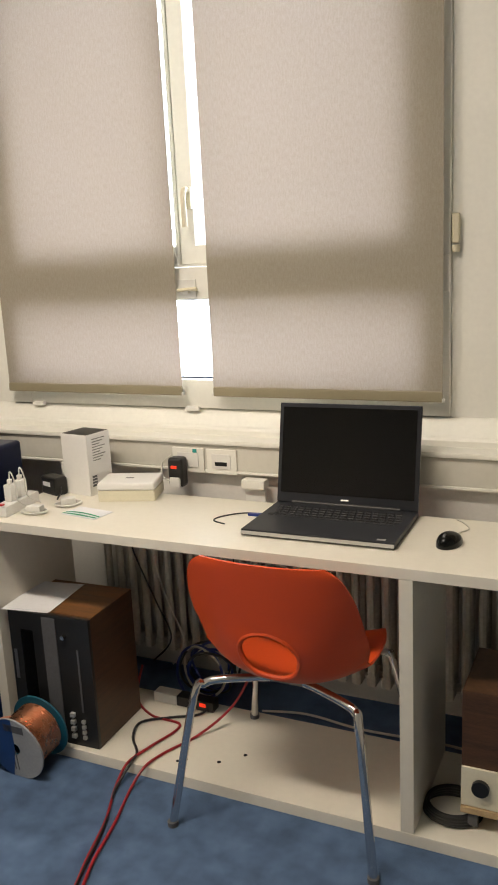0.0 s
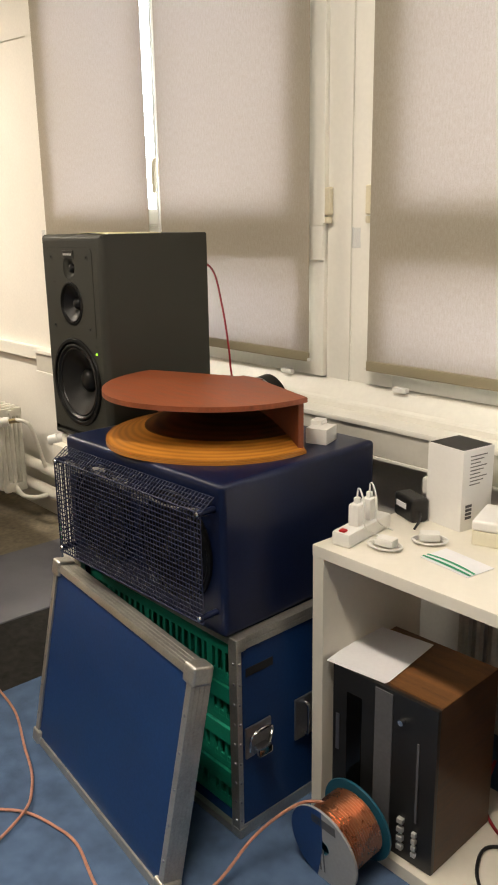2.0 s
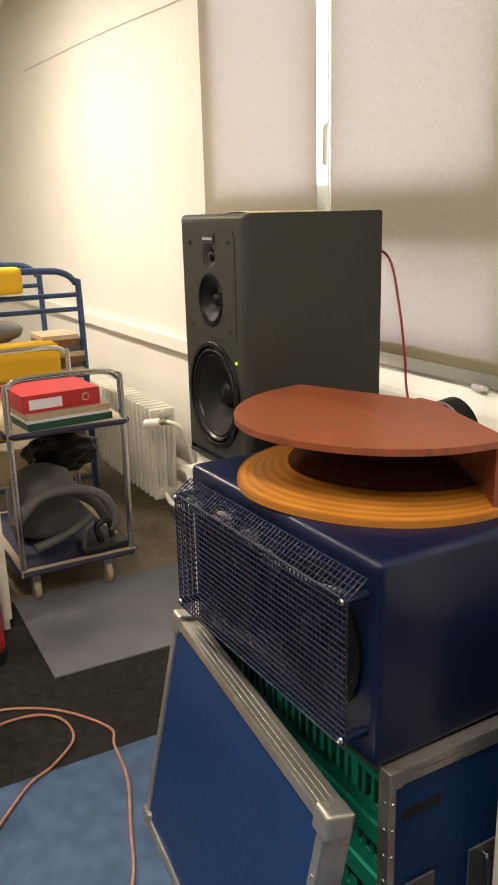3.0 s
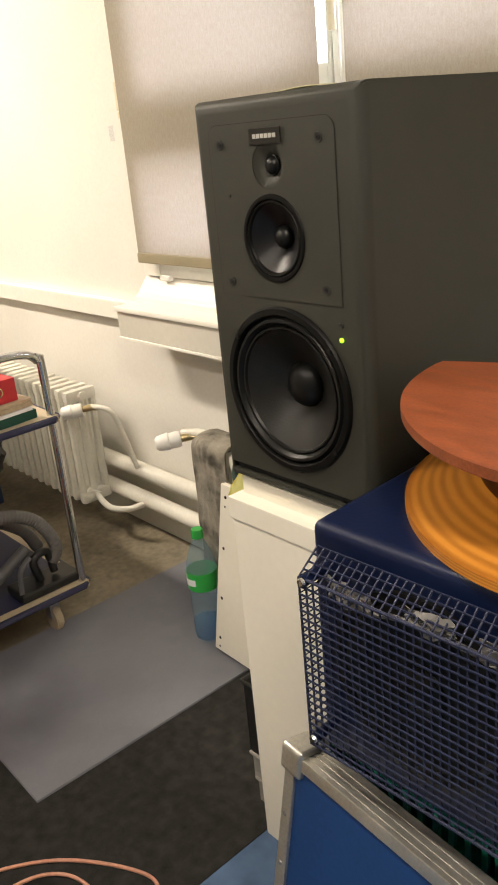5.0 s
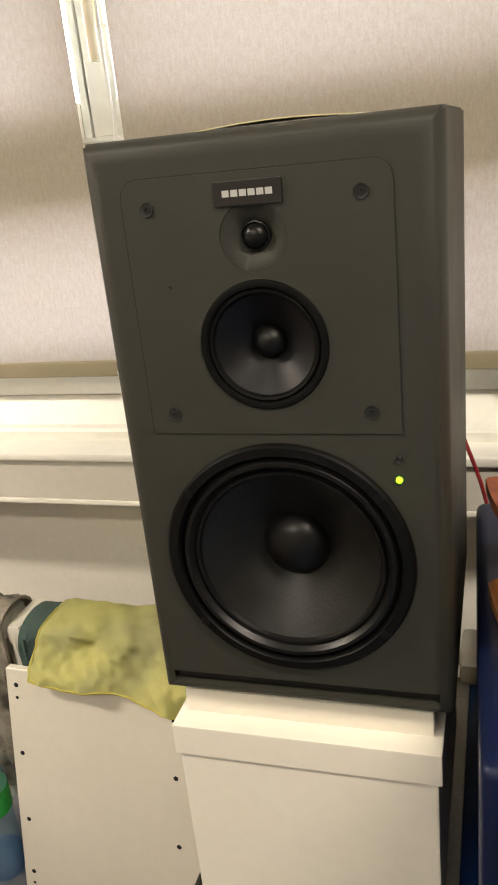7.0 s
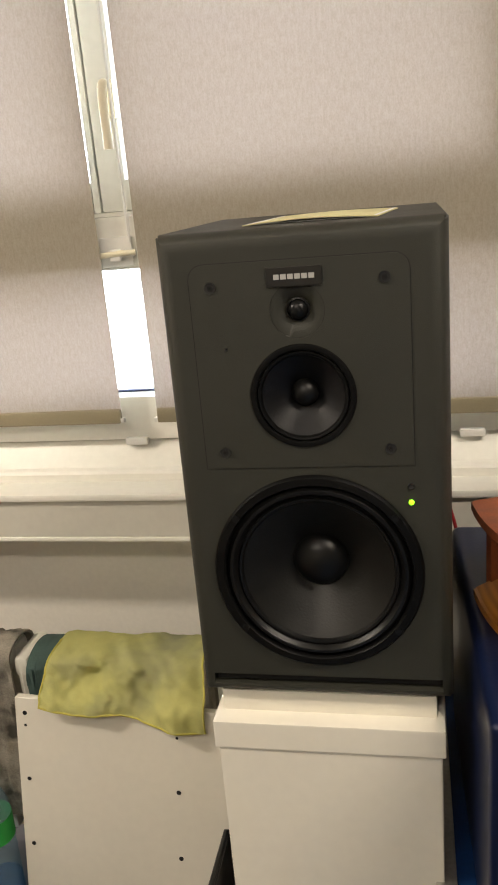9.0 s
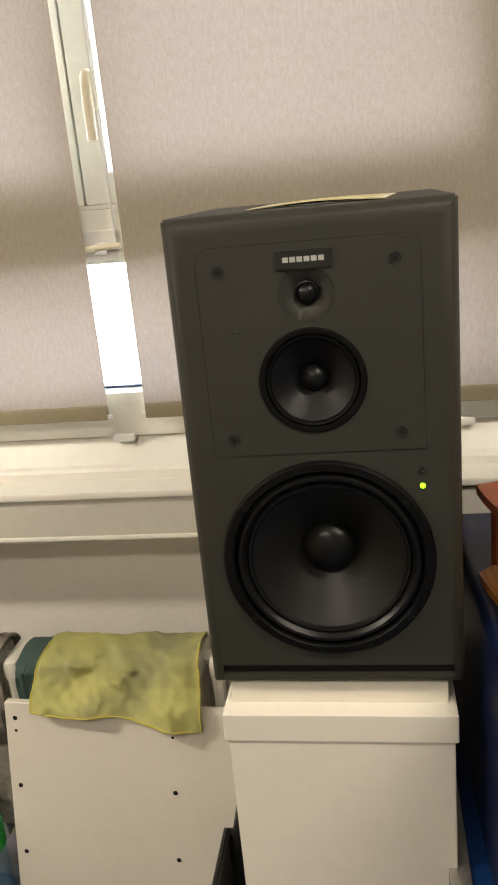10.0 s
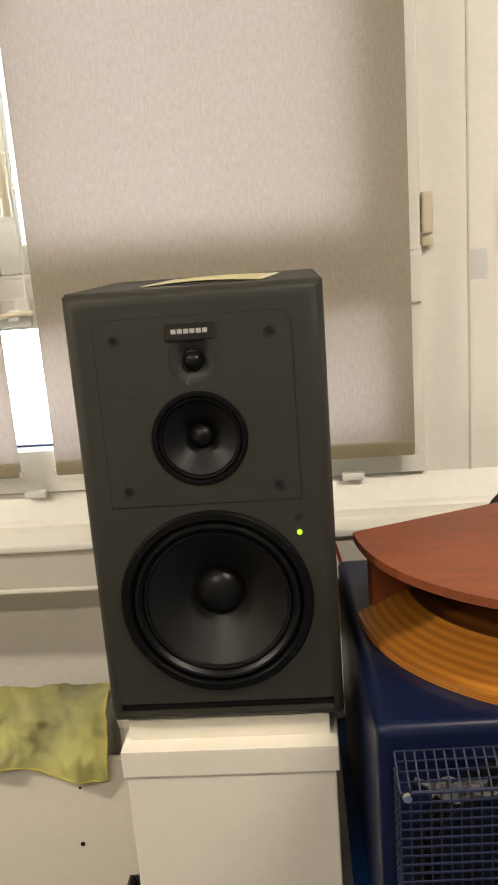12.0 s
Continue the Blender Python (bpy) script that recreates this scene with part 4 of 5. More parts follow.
for x in (-w + 0.028, w - 0.028):
    for z in (0.064, 0.320):
        so = part("standoff", cyl(B(), (x, -0.001, z), (x, yf - 0.003, z), 0.008, seg=14), M_BLUELAC, t)
        part("screw", cyl(B(), (x, yf - 0.003, z), (x, yf - 0.007, z), 0.0068, 0.005, seg=12), M_CHROME, so)
bm = B()
tube(bm, [(-0.29, -0.02, 0.318), (-0.22, -0.030, 0.300), (-0.15, -0.036, 0.315), (-0.05, -0.030, 0.306), (0.05, -0.034, 0.312), (0.16, -0.030, 0.300), (0.27, -0.02, 0.315)], 0.004, 6)
part("cable", bm, M_GREYHOSE, t, "grey cable behind the grille")
for k, (x, z) in enumerate(((-0.24, 0.315), (-0.12, 0.322), (-0.02, 0.318), (0.06, 0.30))):
    f = lambda u, v: Vector((x - 0.035 + 0.07 * u, -0.034 + 0.012 * noise.noise(Vector((u * 4, v * 3, k))), z - 0.016 + 0.03 * v + 0.012 * noise.noise(Vector((u * 3, k, v * 2)))))
    part("tape_scrap", sheet(B(), f, 8, 5, 0.0008), M_GREYHOSE, t, "crumpled grey tape", smooth=False)

# wooden radial horn
t = thing("wooden_horn", (-1.70, 1.865, 0.9380), "turned wooden radial horn with a red-stained top on the bass cabinet", "horn")
THROAT = Vector((-0.012, 0.112))
def horn_outline(r, n=56):
    """half-round mouth of radius r whose straight sides run back to the throat"""
    pts = []
    for k in range(n + 1):
        a = radians(184 + 180.5 * k / n)
        q = r + 0.020 - 0.034 * k / n + 0.022 * math.exp(-((math.degrees(a) - 256) / 30) ** 2) + 0.011 * math.exp(-((math.degrees(a) - 216) / 26) ** 2)
        pts.append((q * math.cos(a), q * math.sin(a)))
    return pts + [(0.030, 0.100), (-0.052, 0.094)]
def flare(r, z_rim, z_throat, q0=0.0, q1=1.0, rows=20, inset=0.010):
    """turned surface that steps from the rim of the mouth in to the throat"""
    bm = B()
    loops = []
    for k in range(rows + 1):
        q = q0 + (q1 - q0) * k / rows
        c = 1 - 0.86 * q
        z = z_rim + (z_throat - z_rim) * (1 - (1 - q) ** 1.9)
        loops.append([bm.verts.new((THROAT.x + (x - THROAT.x) * c, THROAT.y - inset * q + (y - THROAT.y) * c, z)) for x, y in horn_outline(r)])
    n = len(loops[0])
    for a, b in zip(loops, loops[1:]):
        for i in range(n):
            bm.faces.new((a[i], a[(i + 1) % n], b[(i + 1) % n], b[i]))
    bm.faces.new(loops[-1])
    bm.faces.new(loops[0][::-1])
    return bm
part("bottom_plate", prism(B(), horn_outline(0.300), 0.0, 0.012, 0.003), M_PLY, t, "orange laminated pine base")
part("lower_flare", flare(0.297, 0.0115, 0.060, 0.0, 0.30), M_PLY, t, "smooth turned pine lip with growth rings")
# beyond the lip the top plate's shade is put into the wood colour
part("inner_flare", flare(0.297, 0.0117, 0.0605, 0.295, 1.0), M_SHADEDPLY, t, "laminated inner flare, darkened for the shade between the plates")
part("top_plate", prism(B(), horn_outline(0.303), 0.133, 0.146, 0.002), M_REDWOOD, t, "red-brown stained top board")
part("upper_flare", flare(0.298, 0.1335, 0.088), M_REDWOOD, t)
for a, b in (((-0.300, -0.013), (-0.048, 0.094)), ((0.276, 0.012), (0.028, 0.098))):
    a, b = Vector(a), Vector(b)
    n = (b - a).normalized()
    q = Vector((-n.y, n.x)) * 0.007
    part("side_wall", prism(B(), [(a + q)[:], (a - q)[:], (b - q)[:], (b + q)[:]], 0.0115, 0.1335), M_REDWOOD, t, smooth=False)
part("throat_board", boxes(((-0.052, 0.094, 0.0), (0.030, 0.110, 0.146)), bevel=0.001), M_REDWOOD, t, smooth=False)
t = thing("compression_driver", (-1.712, 1.977, 1.008), "black compression driver with a silver ring behind the horn", "driver")
m = Matrix.Rotation(radians(-78), 4, "X") @ Matrix()
bm = lathe(B(), [(0, 0), (0.058, 0), (0.064, 0.006), (0.064, 0.03), (0, 0.03)], m, 32)
part("body", bm, M_RUBBER, t)
part("ring", lathe(B(), [(0.060, 0.03), (0.0655, 0.031), (0.0655, 0.036), (0.060, 0.037)], m, 32), M_STEEL, t)
part("cover", lathe(B(), [(0.058, 0.036), (0.064, 0.038), (0.062, 0.075), (0.05, 0.082), (0, 0.082)], m, 32), M_RUBBER, t)
t = thing("small_white_box", (-1.47, 2.00, 0.9380), "small white electronic unit on the bass cabinet", "box", turn=20)
part("body", boxes(((-0.03, -0.035, 0), (0.03, 0.035, 0.042)), bevel=0.002), M_WPLAST, t)
part("upper", boxes(((-0.032, 0.0, 0.042), (0.0, 0.04, 0.055)), bevel=0.002), M_WPLAST, t)
t = thing("red_cable", (-2.07, 2.2, 0.0), "thin red cable hanging from the back of the loudspeaker", "cable")
part("wire", tube(B(), [(-0.17, -0.098, 1.372), (-0.13, -0.05, 1.385), (-0.087, 0.0, 1.357), (-0.039, 0.0, 1.236), (-0.01, 0.0, 1.10), (0.0, 0.0, 1.02), (0.038, 0.0, 0.90), (0.054, 0.0, 0.78), (0.06, 0.0, 0.5), (0.06, 0.005, 0.006)], 0.0035, 8), M_REDCABLE, t)


# ---- desk and what stands on and under it ----
t = thing("desk", (-1.285, 1.775, 0), "long white laminate desk with a bottom board and a middle panel", "desk")
L, D = 2.7, 0.415
part("desktop", boxes(((0, 0, 0.733), (L, D, 0.762)), bevel=0.002), M_WHITE, t)
part("bottom_board", boxes(((0, 0.0, 0.0), (L, D - 0.02, 0.035)), bevel=0.002), M_WHITE, t)
for x in (0.0, 1.319, 2.66):
    part("upright", boxes(((x + 0.001, 0.001, 0.035), (x + 0.036, D - 0.02, 0.733)), bevel=0.0015), M_WHITE, t)
for x, y in ((0.62, 0.06), (0.64, 0.075), (0.74, 0.10), (0.80, 0.16)):
    part("peg_hole", cyl(B(), (x, y, 0.035), (x, y, 0.0362), 0.006, seg=10), M_DARK, t)

t = thing("laptop", (-0.221, 2.02, 0.762), "open dark grey laptop with a black screen on the desk", "laptop", turn=1.0)
w = 0.2155
part("base", boxes(((-w, -0.138, 0.002), (w, 0.145, 0.020)), bevel=0.004), M_LAPTOP, t)
part("edge_trim", boxes(((-w + 0.001, -0.1395, 0.006), (w - 0.001, -0.1375, 0.016)), bevel=0.0005), M_SILVER, t, "silver front edge")
me = mesh_of("key", boxes(((-0.0082, -0.0082, 0.0), (0.0082, 0.0082, 0.0022)), bevel=0.001, seg=1), M_KEYS)
for r in range(5):
    for k in range(17):
        shared("key", me, t, pose(-w + 0.032 + 0.0222 * k + (0.004 * r if r < 4 else 0), 0.095 - 0.021 * r, 0.0198))
part("sticker", boxes(((0.165, -0.126, 0.0198), (0.188, -0.116, 0.0206))), M_SILVER, t, smooth=False)
bm = boxes(((-w, -0.006, 0.0), (w, 0.004, 0.300)), bevel=0.003)
tilt = Matrix.Translation((0, 0.138, 0.020)) @ Matrix.Rotation(radians(-12), 4, "X")
bm.transform(tilt)
lid = part("lid", bm, M_LAPTOP, t, "dark lid with bezel")
bm = boxes(((-w + 0.012, -0.0075, 0.03), (w - 0.012, -0.0055, 0.288)))
bm.transform(tilt)
part("screen", bm, M_SCREEN, lid, "switched-off glossy black screen", smooth=False)
bm = cyl(B(), (-0.012, -0.0085, 0.016), (0.012, -0.0085, 0.016), 0.003, seg=8)
bm.transform(tilt)
part("mark", bm, M_SILVER, lid)
bm = cyl(B(), (-w + 0.05, 0.137, 0.02), (w - 0.05, 0.137, 0.02), 0.009, seg=12)
part("hinge", bm, M_BLACK, t)

t = thing("mouse", (0.117, 1.975, 0.762), "glossy black computer mouse on the desk", "mouse", turn=-12)
bm = bmesh.new()
bmesh.ops.create_uvsphere(bm, u_segments=24, v_segments=14, radius=1)
for v in bm.verts:
    v.co = Vector((v.co.x * 0.031, v.co.y * 0.05, max(0.0, 0.004 + v.co.z * 0.032 * (1 - 0.25 * v.co.y))))
part("shell", bm, M_SCREEN, t)
part("wheel", cyl(B(), (-0.003, -0.028, 0.029), (0.003, -0.028, 0.029), 0.008, seg=14), M_GREYPL, t)
part("lead", tube(B(), [(0, 0.05, 0.008), (-0.01, 0.09, 0.003), (0.0, 0.13, 0.003), (-0.03, 0.17, 0.003), (-0.06, 0.19, 0.003)], 0.002, 6), M_WHITECABLE, t, "pale mouse lead")

t = thing("carton_tall", (-1.135, 2.150, 0.762), "tall white carton with a dark top and printed side", "carton", turn=-8)
part("body", boxes(((-0.058, -0.055, 0), (0.058, 0.055, 0.207)), bevel=0.002), M_BOXCARD, t)
part("top", boxes(((-0.054, -0.051, 0.207), (0.054, 0.051, 0.2082))), M_BLACK, t, "dark grey top", smooth=False)
pieces("print_bar", [((0.058, -0.03, 0.188 - 0.009 * k), (0.0586, 0.03 - 0.012 * (k % 3), 0.1905 - 0.009 * k)) for k in range(9)], M_GREYHOSE, t)
pieces("print_bar", [((0.058, -0.04, 0.03 + 0.010 * k), (0.0586, -0.018, 0.037 + 0.010 * k)) for k in range(4)], M_GREYPL, t)
t = thing("carton_flat", (-0.955, 2.135, 0.762), "flat white carton with a cream base", "carton", turn=18)
part("base", boxes(((-0.094, -0.066, 0), (0.094, 0.066, 0.036)), bevel=0.003), M_CREAMBOX, t)
part("lid", boxes(((-0.0955, -0.0675, 0.036), (0.0955, 0.0675, 0.062)), bevel=0.008, seg=3), M_BOXCARD, t, "white lid")
part("mark", boxes(((-0.015, -0.005, 0.062), (0.012, 0.004, 0.0625))), M_GREYPL, t, smooth=False)
t = thing("paper_bag", (-0.985, 1.925, 0.762), "small white paper bag with green stripes", "paper bag", turn=-8)
part("bag", sheet(B(), lambda u, v: Vector((-0.07 + 0.14 * u, -0.04 + 0.085 * v, 0.002 + 0.006 * math.sin(3.1 * u) * math.sin(3.1 * v))), 12, 8, 0.001), M_PAPER, t)
for k in (0.06, 0.22):
    part("stripe", sheet(B(), lambda u, v: Vector((-0.07 + 0.14 * u, -0.04 + 0.085 * (k + 0.08 * v), 0.0036 + 0.006 * math.sin(3.1 * u) * math.sin(3.1 * (k + 0.08 * v)))), 12, 2), M_GREENTAPE, t, "green stripe")

t = thing("power_strip", (-1.235, 1.86, 0.762), "white power strip with two plug chargers", "power strip", turn=98)
part("body", boxes(((-0.05, -0.025, 0), (0.14, 0.025, 0.035)), bevel=0.006), M_WPLAST, t)
for k in (0.02, 0.075):
    c = part("charger", boxes(((k - 0.018, -0.014, 0.035), (k + 0.018, 0.014, 0.09)), bevel=0.005), M_WPLAST, t, "white plug charger")
    part("plug", boxes(((k - 0.007, -0.006, 0.09), (k + 0.007, 0.006, 0.105)), bevel=0.002), M_WPLAST, c)
    part("lead", tube(B(), [(k, 0, 0.105), (k, -0.002, 0.125), (k - 0.01, -0.015, 0.128), (k - 0.012, -0.026, 0.10), (k - 0.01, -0.03, 0.04), (k + 0.03, -0.05, 0.006)], 0.0022, 6), M_WPLAST, c)
part("switch", boxes(((-0.046, -0.008, 0.035), (-0.03, 0.008, 0.040)), bevel=0.002), M_RED, t, "red switch")
for i, (x, y, a) in enumerate(((-1.15, 1.885, 10), (-1.10, 1.985, 40))):
    t = thing("charger_lead", (x, y, 0.762), "white charger with its coiled lead on the desk", "charger", "coiled chargers", turn=a)
    part("brick", boxes(((-0.024, -0.016, 0.006), (0.024, 0.016, 0.026)), bevel=0.005), M_WPLAST, t)
    for k in range(3):
        pts = [((0.034 + 0.004 * k) * math.cos(q), (0.024 + 0.003 * k) * math.sin(q) - 0.004 * k, 0.003 + 0.0035 * k) for q in (0.4 * j for j in range(17))]
        part("loop", tube(B(), pts, 0.0022, 6, 2), M_WPLAST, t)
t = thing("black_adapter", (-1.235, 2.09, 0.762), "black mains adapter with a white label and lead", "adapter", turn=-20)
part("body", boxes(((-0.045, -0.025, 0.0), (0.045, 0.025, 0.062)), bevel=0.010, seg=3), M_BLACK, t)
part("label_plate", boxes(((-0.03, -0.0262, 0.03), (0.015, -0.0252, 0.045))), M_PAPER, t, smooth=False)
part("lead", tube(B(), [(0.04, 0, 0.03), (0.07, -0.02, 0.02), (0.085, -0.045, 0.004)], 0.003, 6), M_BLACKCABLE, t)
t = thing("white_adapter", (-1.215, 2.165, 0.762), "white mains plug with a curled lead", "adapter")
part("body", boxes(((-0.03, -0.02, 0.05), (0.03, 0.02, 0.095)), bevel=0.006), M_WPLAST, t)
part("stand", boxes(((-0.02, -0.015, 0.0), (0.02, 0.015, 0.05)), bevel=0.004), M_WPLAST, t)
part("lead", tube(B(), [(0.0, -0.01, 0.095), (0.01, -0.02, 0.12), (0.03, -0.03, 0.12), (0.05, -0.03, 0.09), (0.05, -0.035, 0.01)], 0.003, 6), M_BLACKCABLE, t)

# sockets in the duct
def socket(x, w, plugs):
    s = thing("socket_plate", (x, 2.275, 0.863), "cream mains socket plate in the duct", "socket", "duct sockets")
    part("plate", boxes(((-w / 2, -0.006, -0.044), (w / 2, 0.001, 0.040)), bevel=0.003), M_TRIM, s)
    part("insert", boxes(((-w / 2 + 0.02, -0.010, -0.026), (w / 2 - 0.02, -0.005, 0.024)), bevel=0.003), M_WPLAST, s)
    if plugs:
        part("opening", boxes(((-0.022, -0.0112, -0.015), (0.022, -0.0098, -0.002))), M_DARK, s, smooth=False)
    return s


socket(-0.81, 0.12, False)
socket(-0.685, 0.11, True)
part("sticker", boxes(((-0.790, 2.2665, 0.888), (-0.776, 2.2692, 0.900))), M_TEALDOT, bpy.data.objects["socket_plate"], smooth=False).matrix_parent_inverse = bpy.data.objects["socket_plate"].matrix_world.inverted()
t = thing("timer_plug", (-0.835, 2.262, 0.832), "black plug-in switch with a glowing red lamp and a white lead", "plug")
part("body", boxes(((-0.027, -0.045, -0.055), (0.027, 0.0, 0.045)), bevel=0.012, seg=3), M_BLACK, t)
part("lamp", boxes(((-0.012, -0.048, 0.010), (0.008, -0.044, 0.019)), bevel=0.001), M_REDLED, t, "glowing red lamp")
part("plug", boxes(((-0.02, -0.05, -0.055), (0.02, -0.02, -0.02)), bevel=0.006), M_WPLAST, t, "white plug")
part("lead", tube(B(), [(-0.02, -0.04, -0.035), (-0.05, -0.04, -0.02), (-0.06, -0.02, 0.02), (-0.03, -0.01, 0.045)], 0.003, 6), M_WHITECABLE, t)
t = thing("junction_box", (-0.56, 2.245, 0.785), "small cream junction box behind the desk", "box")
part("body", boxes(((-0.04, -0.01, 0.0), (0.04, 0.03, 0.03)), bevel=0.004), M_TRIM, t)
part("bracket", boxes(((-0.035, 0.01, -0.06), (0.035, 0.02, 0.0))), M_TRIM, t)
t = thing("usb_lead", (-0.49, 1.99, 0.762), "thin black and blue lead beside the laptop", "cable")
part("wire", tube(B(), [(0.05, 0.08, 0.003), (-0.02, 0.07, 0.003), (-0.07, 0.02, 0.003), (-0.075, -0.02, 0.003), (-0.03, -0.04, 0.003)], 0.0022, 6), M_BLACKCABLE, t)
part("plug", boxes(((0.0, 0.055, 0.0), (0.04, 0.07, 0.008)), bevel=0.002), M_BLUECABLE, t, "blue plug")

# orange shell chair
t = thing("shell_chair", (-0.275, 1.875, 0), "orange plastic shell chair with chromed tube legs at the desk", "chair", turn=0)
def chair_side(v):
    """side profile: (y, z, half width, curl) from the front edge of the seat to the top of the back"""
    rows = [(0.21, 0.415, 0.17, 0.02), (0.17, 0.435, 0.20, 0.03), (0.08, 0.432, 0.225, 0.045), (-0.02, 0.420, 0.23, 0.06), (-0.10, 0.418, 0.228, 0.075), (-0.160, 0.450, 0.225, 0.085),
            (-0.190, 0.53, 0.235, 0.085), (-0.205, 0.61, 0.235, 0.06), (-0.220, 0.69, 0.225, 0.04), (-0.232, 0.755, 0.20, 0.024), (-0.236, 0.782, 0.165, 0.018)]
    p = v * (len(rows) - 1)
    i = min(int(p), len(rows) - 2)
    s = p - i
    g = lambda k: rows[max(0, min(k, len(rows) - 1))]
    return [0.5 * (2 * b + (c - a) * s + (2 * a - 5 * b + 4 * c - d) * s * s + (3 * b - a - 3 * c + d) * s ** 3) for a, b, c, d in zip(g(i - 1), g(i), g(i + 1), g(i + 2))]
def chair_surface(u, v):
    y, z, w, c = chair_side(v)
    q = 2 * u - 1
    y2, z2, _, _ = chair_side(min(1, v + 0.01))
    y1, z1, _, _ = chair_side(max(0, v - 0.01))
    n = Vector((0, -(z2 - z1), y2 - y1))
    n = -n.normalized() if n.length else Vector((0, 0, 1))
    bulge = c * abs(q) ** 2.4
    return Vector((q * w, y, z)) + n * bulge
bm = B()
nu, nv = 56, 84
hole = lambda u, v: ((u - 0.49) / 0.175) ** 2 + ((v - 0.582) / 0.085) ** 2 < 1
def chair_inner(u, v):
    e = 0.004
    du = chair_surface(min(1, u + e), v) - chair_surface(max(0, u - e), v)
    dv = chair_surface(u, min(1, v + e)) - chair_surface(u, max(0, v - e))
    return chair_surface(u, v) + du.cross(dv).normalized() * 0.006
skins = [[[bm.verts.new(g(i / nu, j / nv)) for j in range(nv + 1)] for i in range(nu + 1)] for g in (chair_surface, chair_inner)]
kept = {(i, j) for i in range(nu) for j in range(nv) if not hole((i + 0.5) / nu, (j + 0.5) / nv)}
for i, j in kept:
    ring = ((i, j), (i + 1, j), (i + 1, j + 1), (i, j + 1))
    for g in skins:
        bm.faces.new([g[p][q] for p, q in ring])
    for k, step in enumerate(((0, -1), (1, 0), (0, 1), (-1, 0))):
        if (i + step[0], j + step[1]) not in kept:
            (a, b), (c, d) = ring[k], ring[(k + 1) % 4]
            bm.faces.new((skins[0][a][b], skins[0][c][d], skins[1][c][d], skins[1][a][b]))
bmesh.ops.delete(bm, geom=[v for v in bm.verts if not v.link_faces], context="VERTS")
part("shell", bm, M_ORANGE, t, "orange moulded plastic shell")
bm = B()
# raised oval rim of the hand hole
ring = []
for k in range(41):
    a = 2 * math.pi * k / 40
    ring.append(chair_surface(0.49 + 0.179 * math.cos(a), 0.582 + 0.088 * math.sin(a)) + Vector((0, -0.001, 0)))
tube(bm, ring, 0.0075, 8, 1, False)
part("hole_rim", bm, M_ORANGE, t, "moulded oval rim")
for s in (-1, 1):
    bm = B()
    tube(bm, [(s * 0.283, -0.255, 0.006), (s * 0.232, -0.185, 0.36), (s * 0.215, -0.155, 0.385), (s * 0.185, -0.14, 0.396), (s * 0.10, -0.10, 0.398), (s * 0.05, -0.08, 0.398)], 0.0115, 12, 6)
    part("leg", bm, M_CHROME, t, "chromed tube leg")
    bm = B()
    tube(bm, [(s * 0.27, 0.26, 0.042), (s * 0.215, 0.19, 0.36), (s * 0.205, 0.18, 0.385), (s * 0.175, 0.16, 0.396), (s * 0.10, 0.06, 0.398), (s * 0.05, -0.08, 0.398)], 0.0115, 12, 6)
    part("leg", bm, M_CHROME, t, "chromed tube leg")
    for y, z in ((-0.256, 0.0), (0.261, 0.036)):
        part("foot", cyl(B(), (s * (0.283 if y < 0 else 0.27), y, z), (s * (0.283 if y < 0 else 0.27), y, z + 0.014), 0.015, seg=12), M_GREYPL, t)

# old hi-fi amplifier standing on its side under the desk
t = thing("stereo_receiver", (-1.073, 1.792, 0.036), "old brown veneered stereo receiver standing on its side", "receiver", turn=2)
W, Dp, H = 0.15, 0.255, 0.432
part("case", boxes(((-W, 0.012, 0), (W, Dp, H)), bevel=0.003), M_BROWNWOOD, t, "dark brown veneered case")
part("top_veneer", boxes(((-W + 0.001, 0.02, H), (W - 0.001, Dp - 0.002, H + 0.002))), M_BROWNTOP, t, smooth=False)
part("front", boxes(((-W, 0.0, 0.0), (W, 0.014, H)), bevel=0.003), M_BLACK, t, "black front panel")
part("grey_strip", boxes(((-0.02, -0.003, 0.01), (0.03, 0.001, H - 0.008)), bevel=0.001), M_GREYPL, t)
part("dial_window", boxes(((-0.105, -0.002, 0.05), (-0.06, 0.001, H - 0.06)), bevel=0.001), M_SCREEN, t)
part("scale_slot", boxes(((0.100, -0.002, 0.12), (0.106, 0.001, 0.33))), M_GREYPL, t, smooth=False)
for k in range(4):
    part("button", boxes(((0.058, -0.012, 0.03 + 0.024 * k), (0.074, 0.0, 0.044 + 0.024 * k)), bevel=0.002), M_SILVER, t)
    part("button", boxes(((0.098, -0.010, 0.03 + 0.018 * k), (0.110, 0.0, 0.042 + 0.018 * k)), bevel=0.002), M_SILVER, t)
part("knob", cyl(B(), (0.06, 0.0, 0.37), (0.06, -0.014, 0.37), 0.007, seg=14), M_CHROME, t)
part("handle_slot", boxes(((-0.138, -0.003, 0.20), (-0.128, 0.001, 0.30)), bevel=0.001), M_STEEL, t)
t = thing("paper_sheets", (-1.165, 1.90, 0.4705), "white paper sheets lying on the receiver", "paper", turn=8)
for k in range(4):
    part("sheet", boxes(((-0.09 + 0.002 * k, -0.11 + 0.003 * k, 0.0008 * k), (0.075 + 0.002 * k, 0.11 + 0.002 * k, 0.0008 * k + 0.0006))), M_PAPER, t, smooth=False)

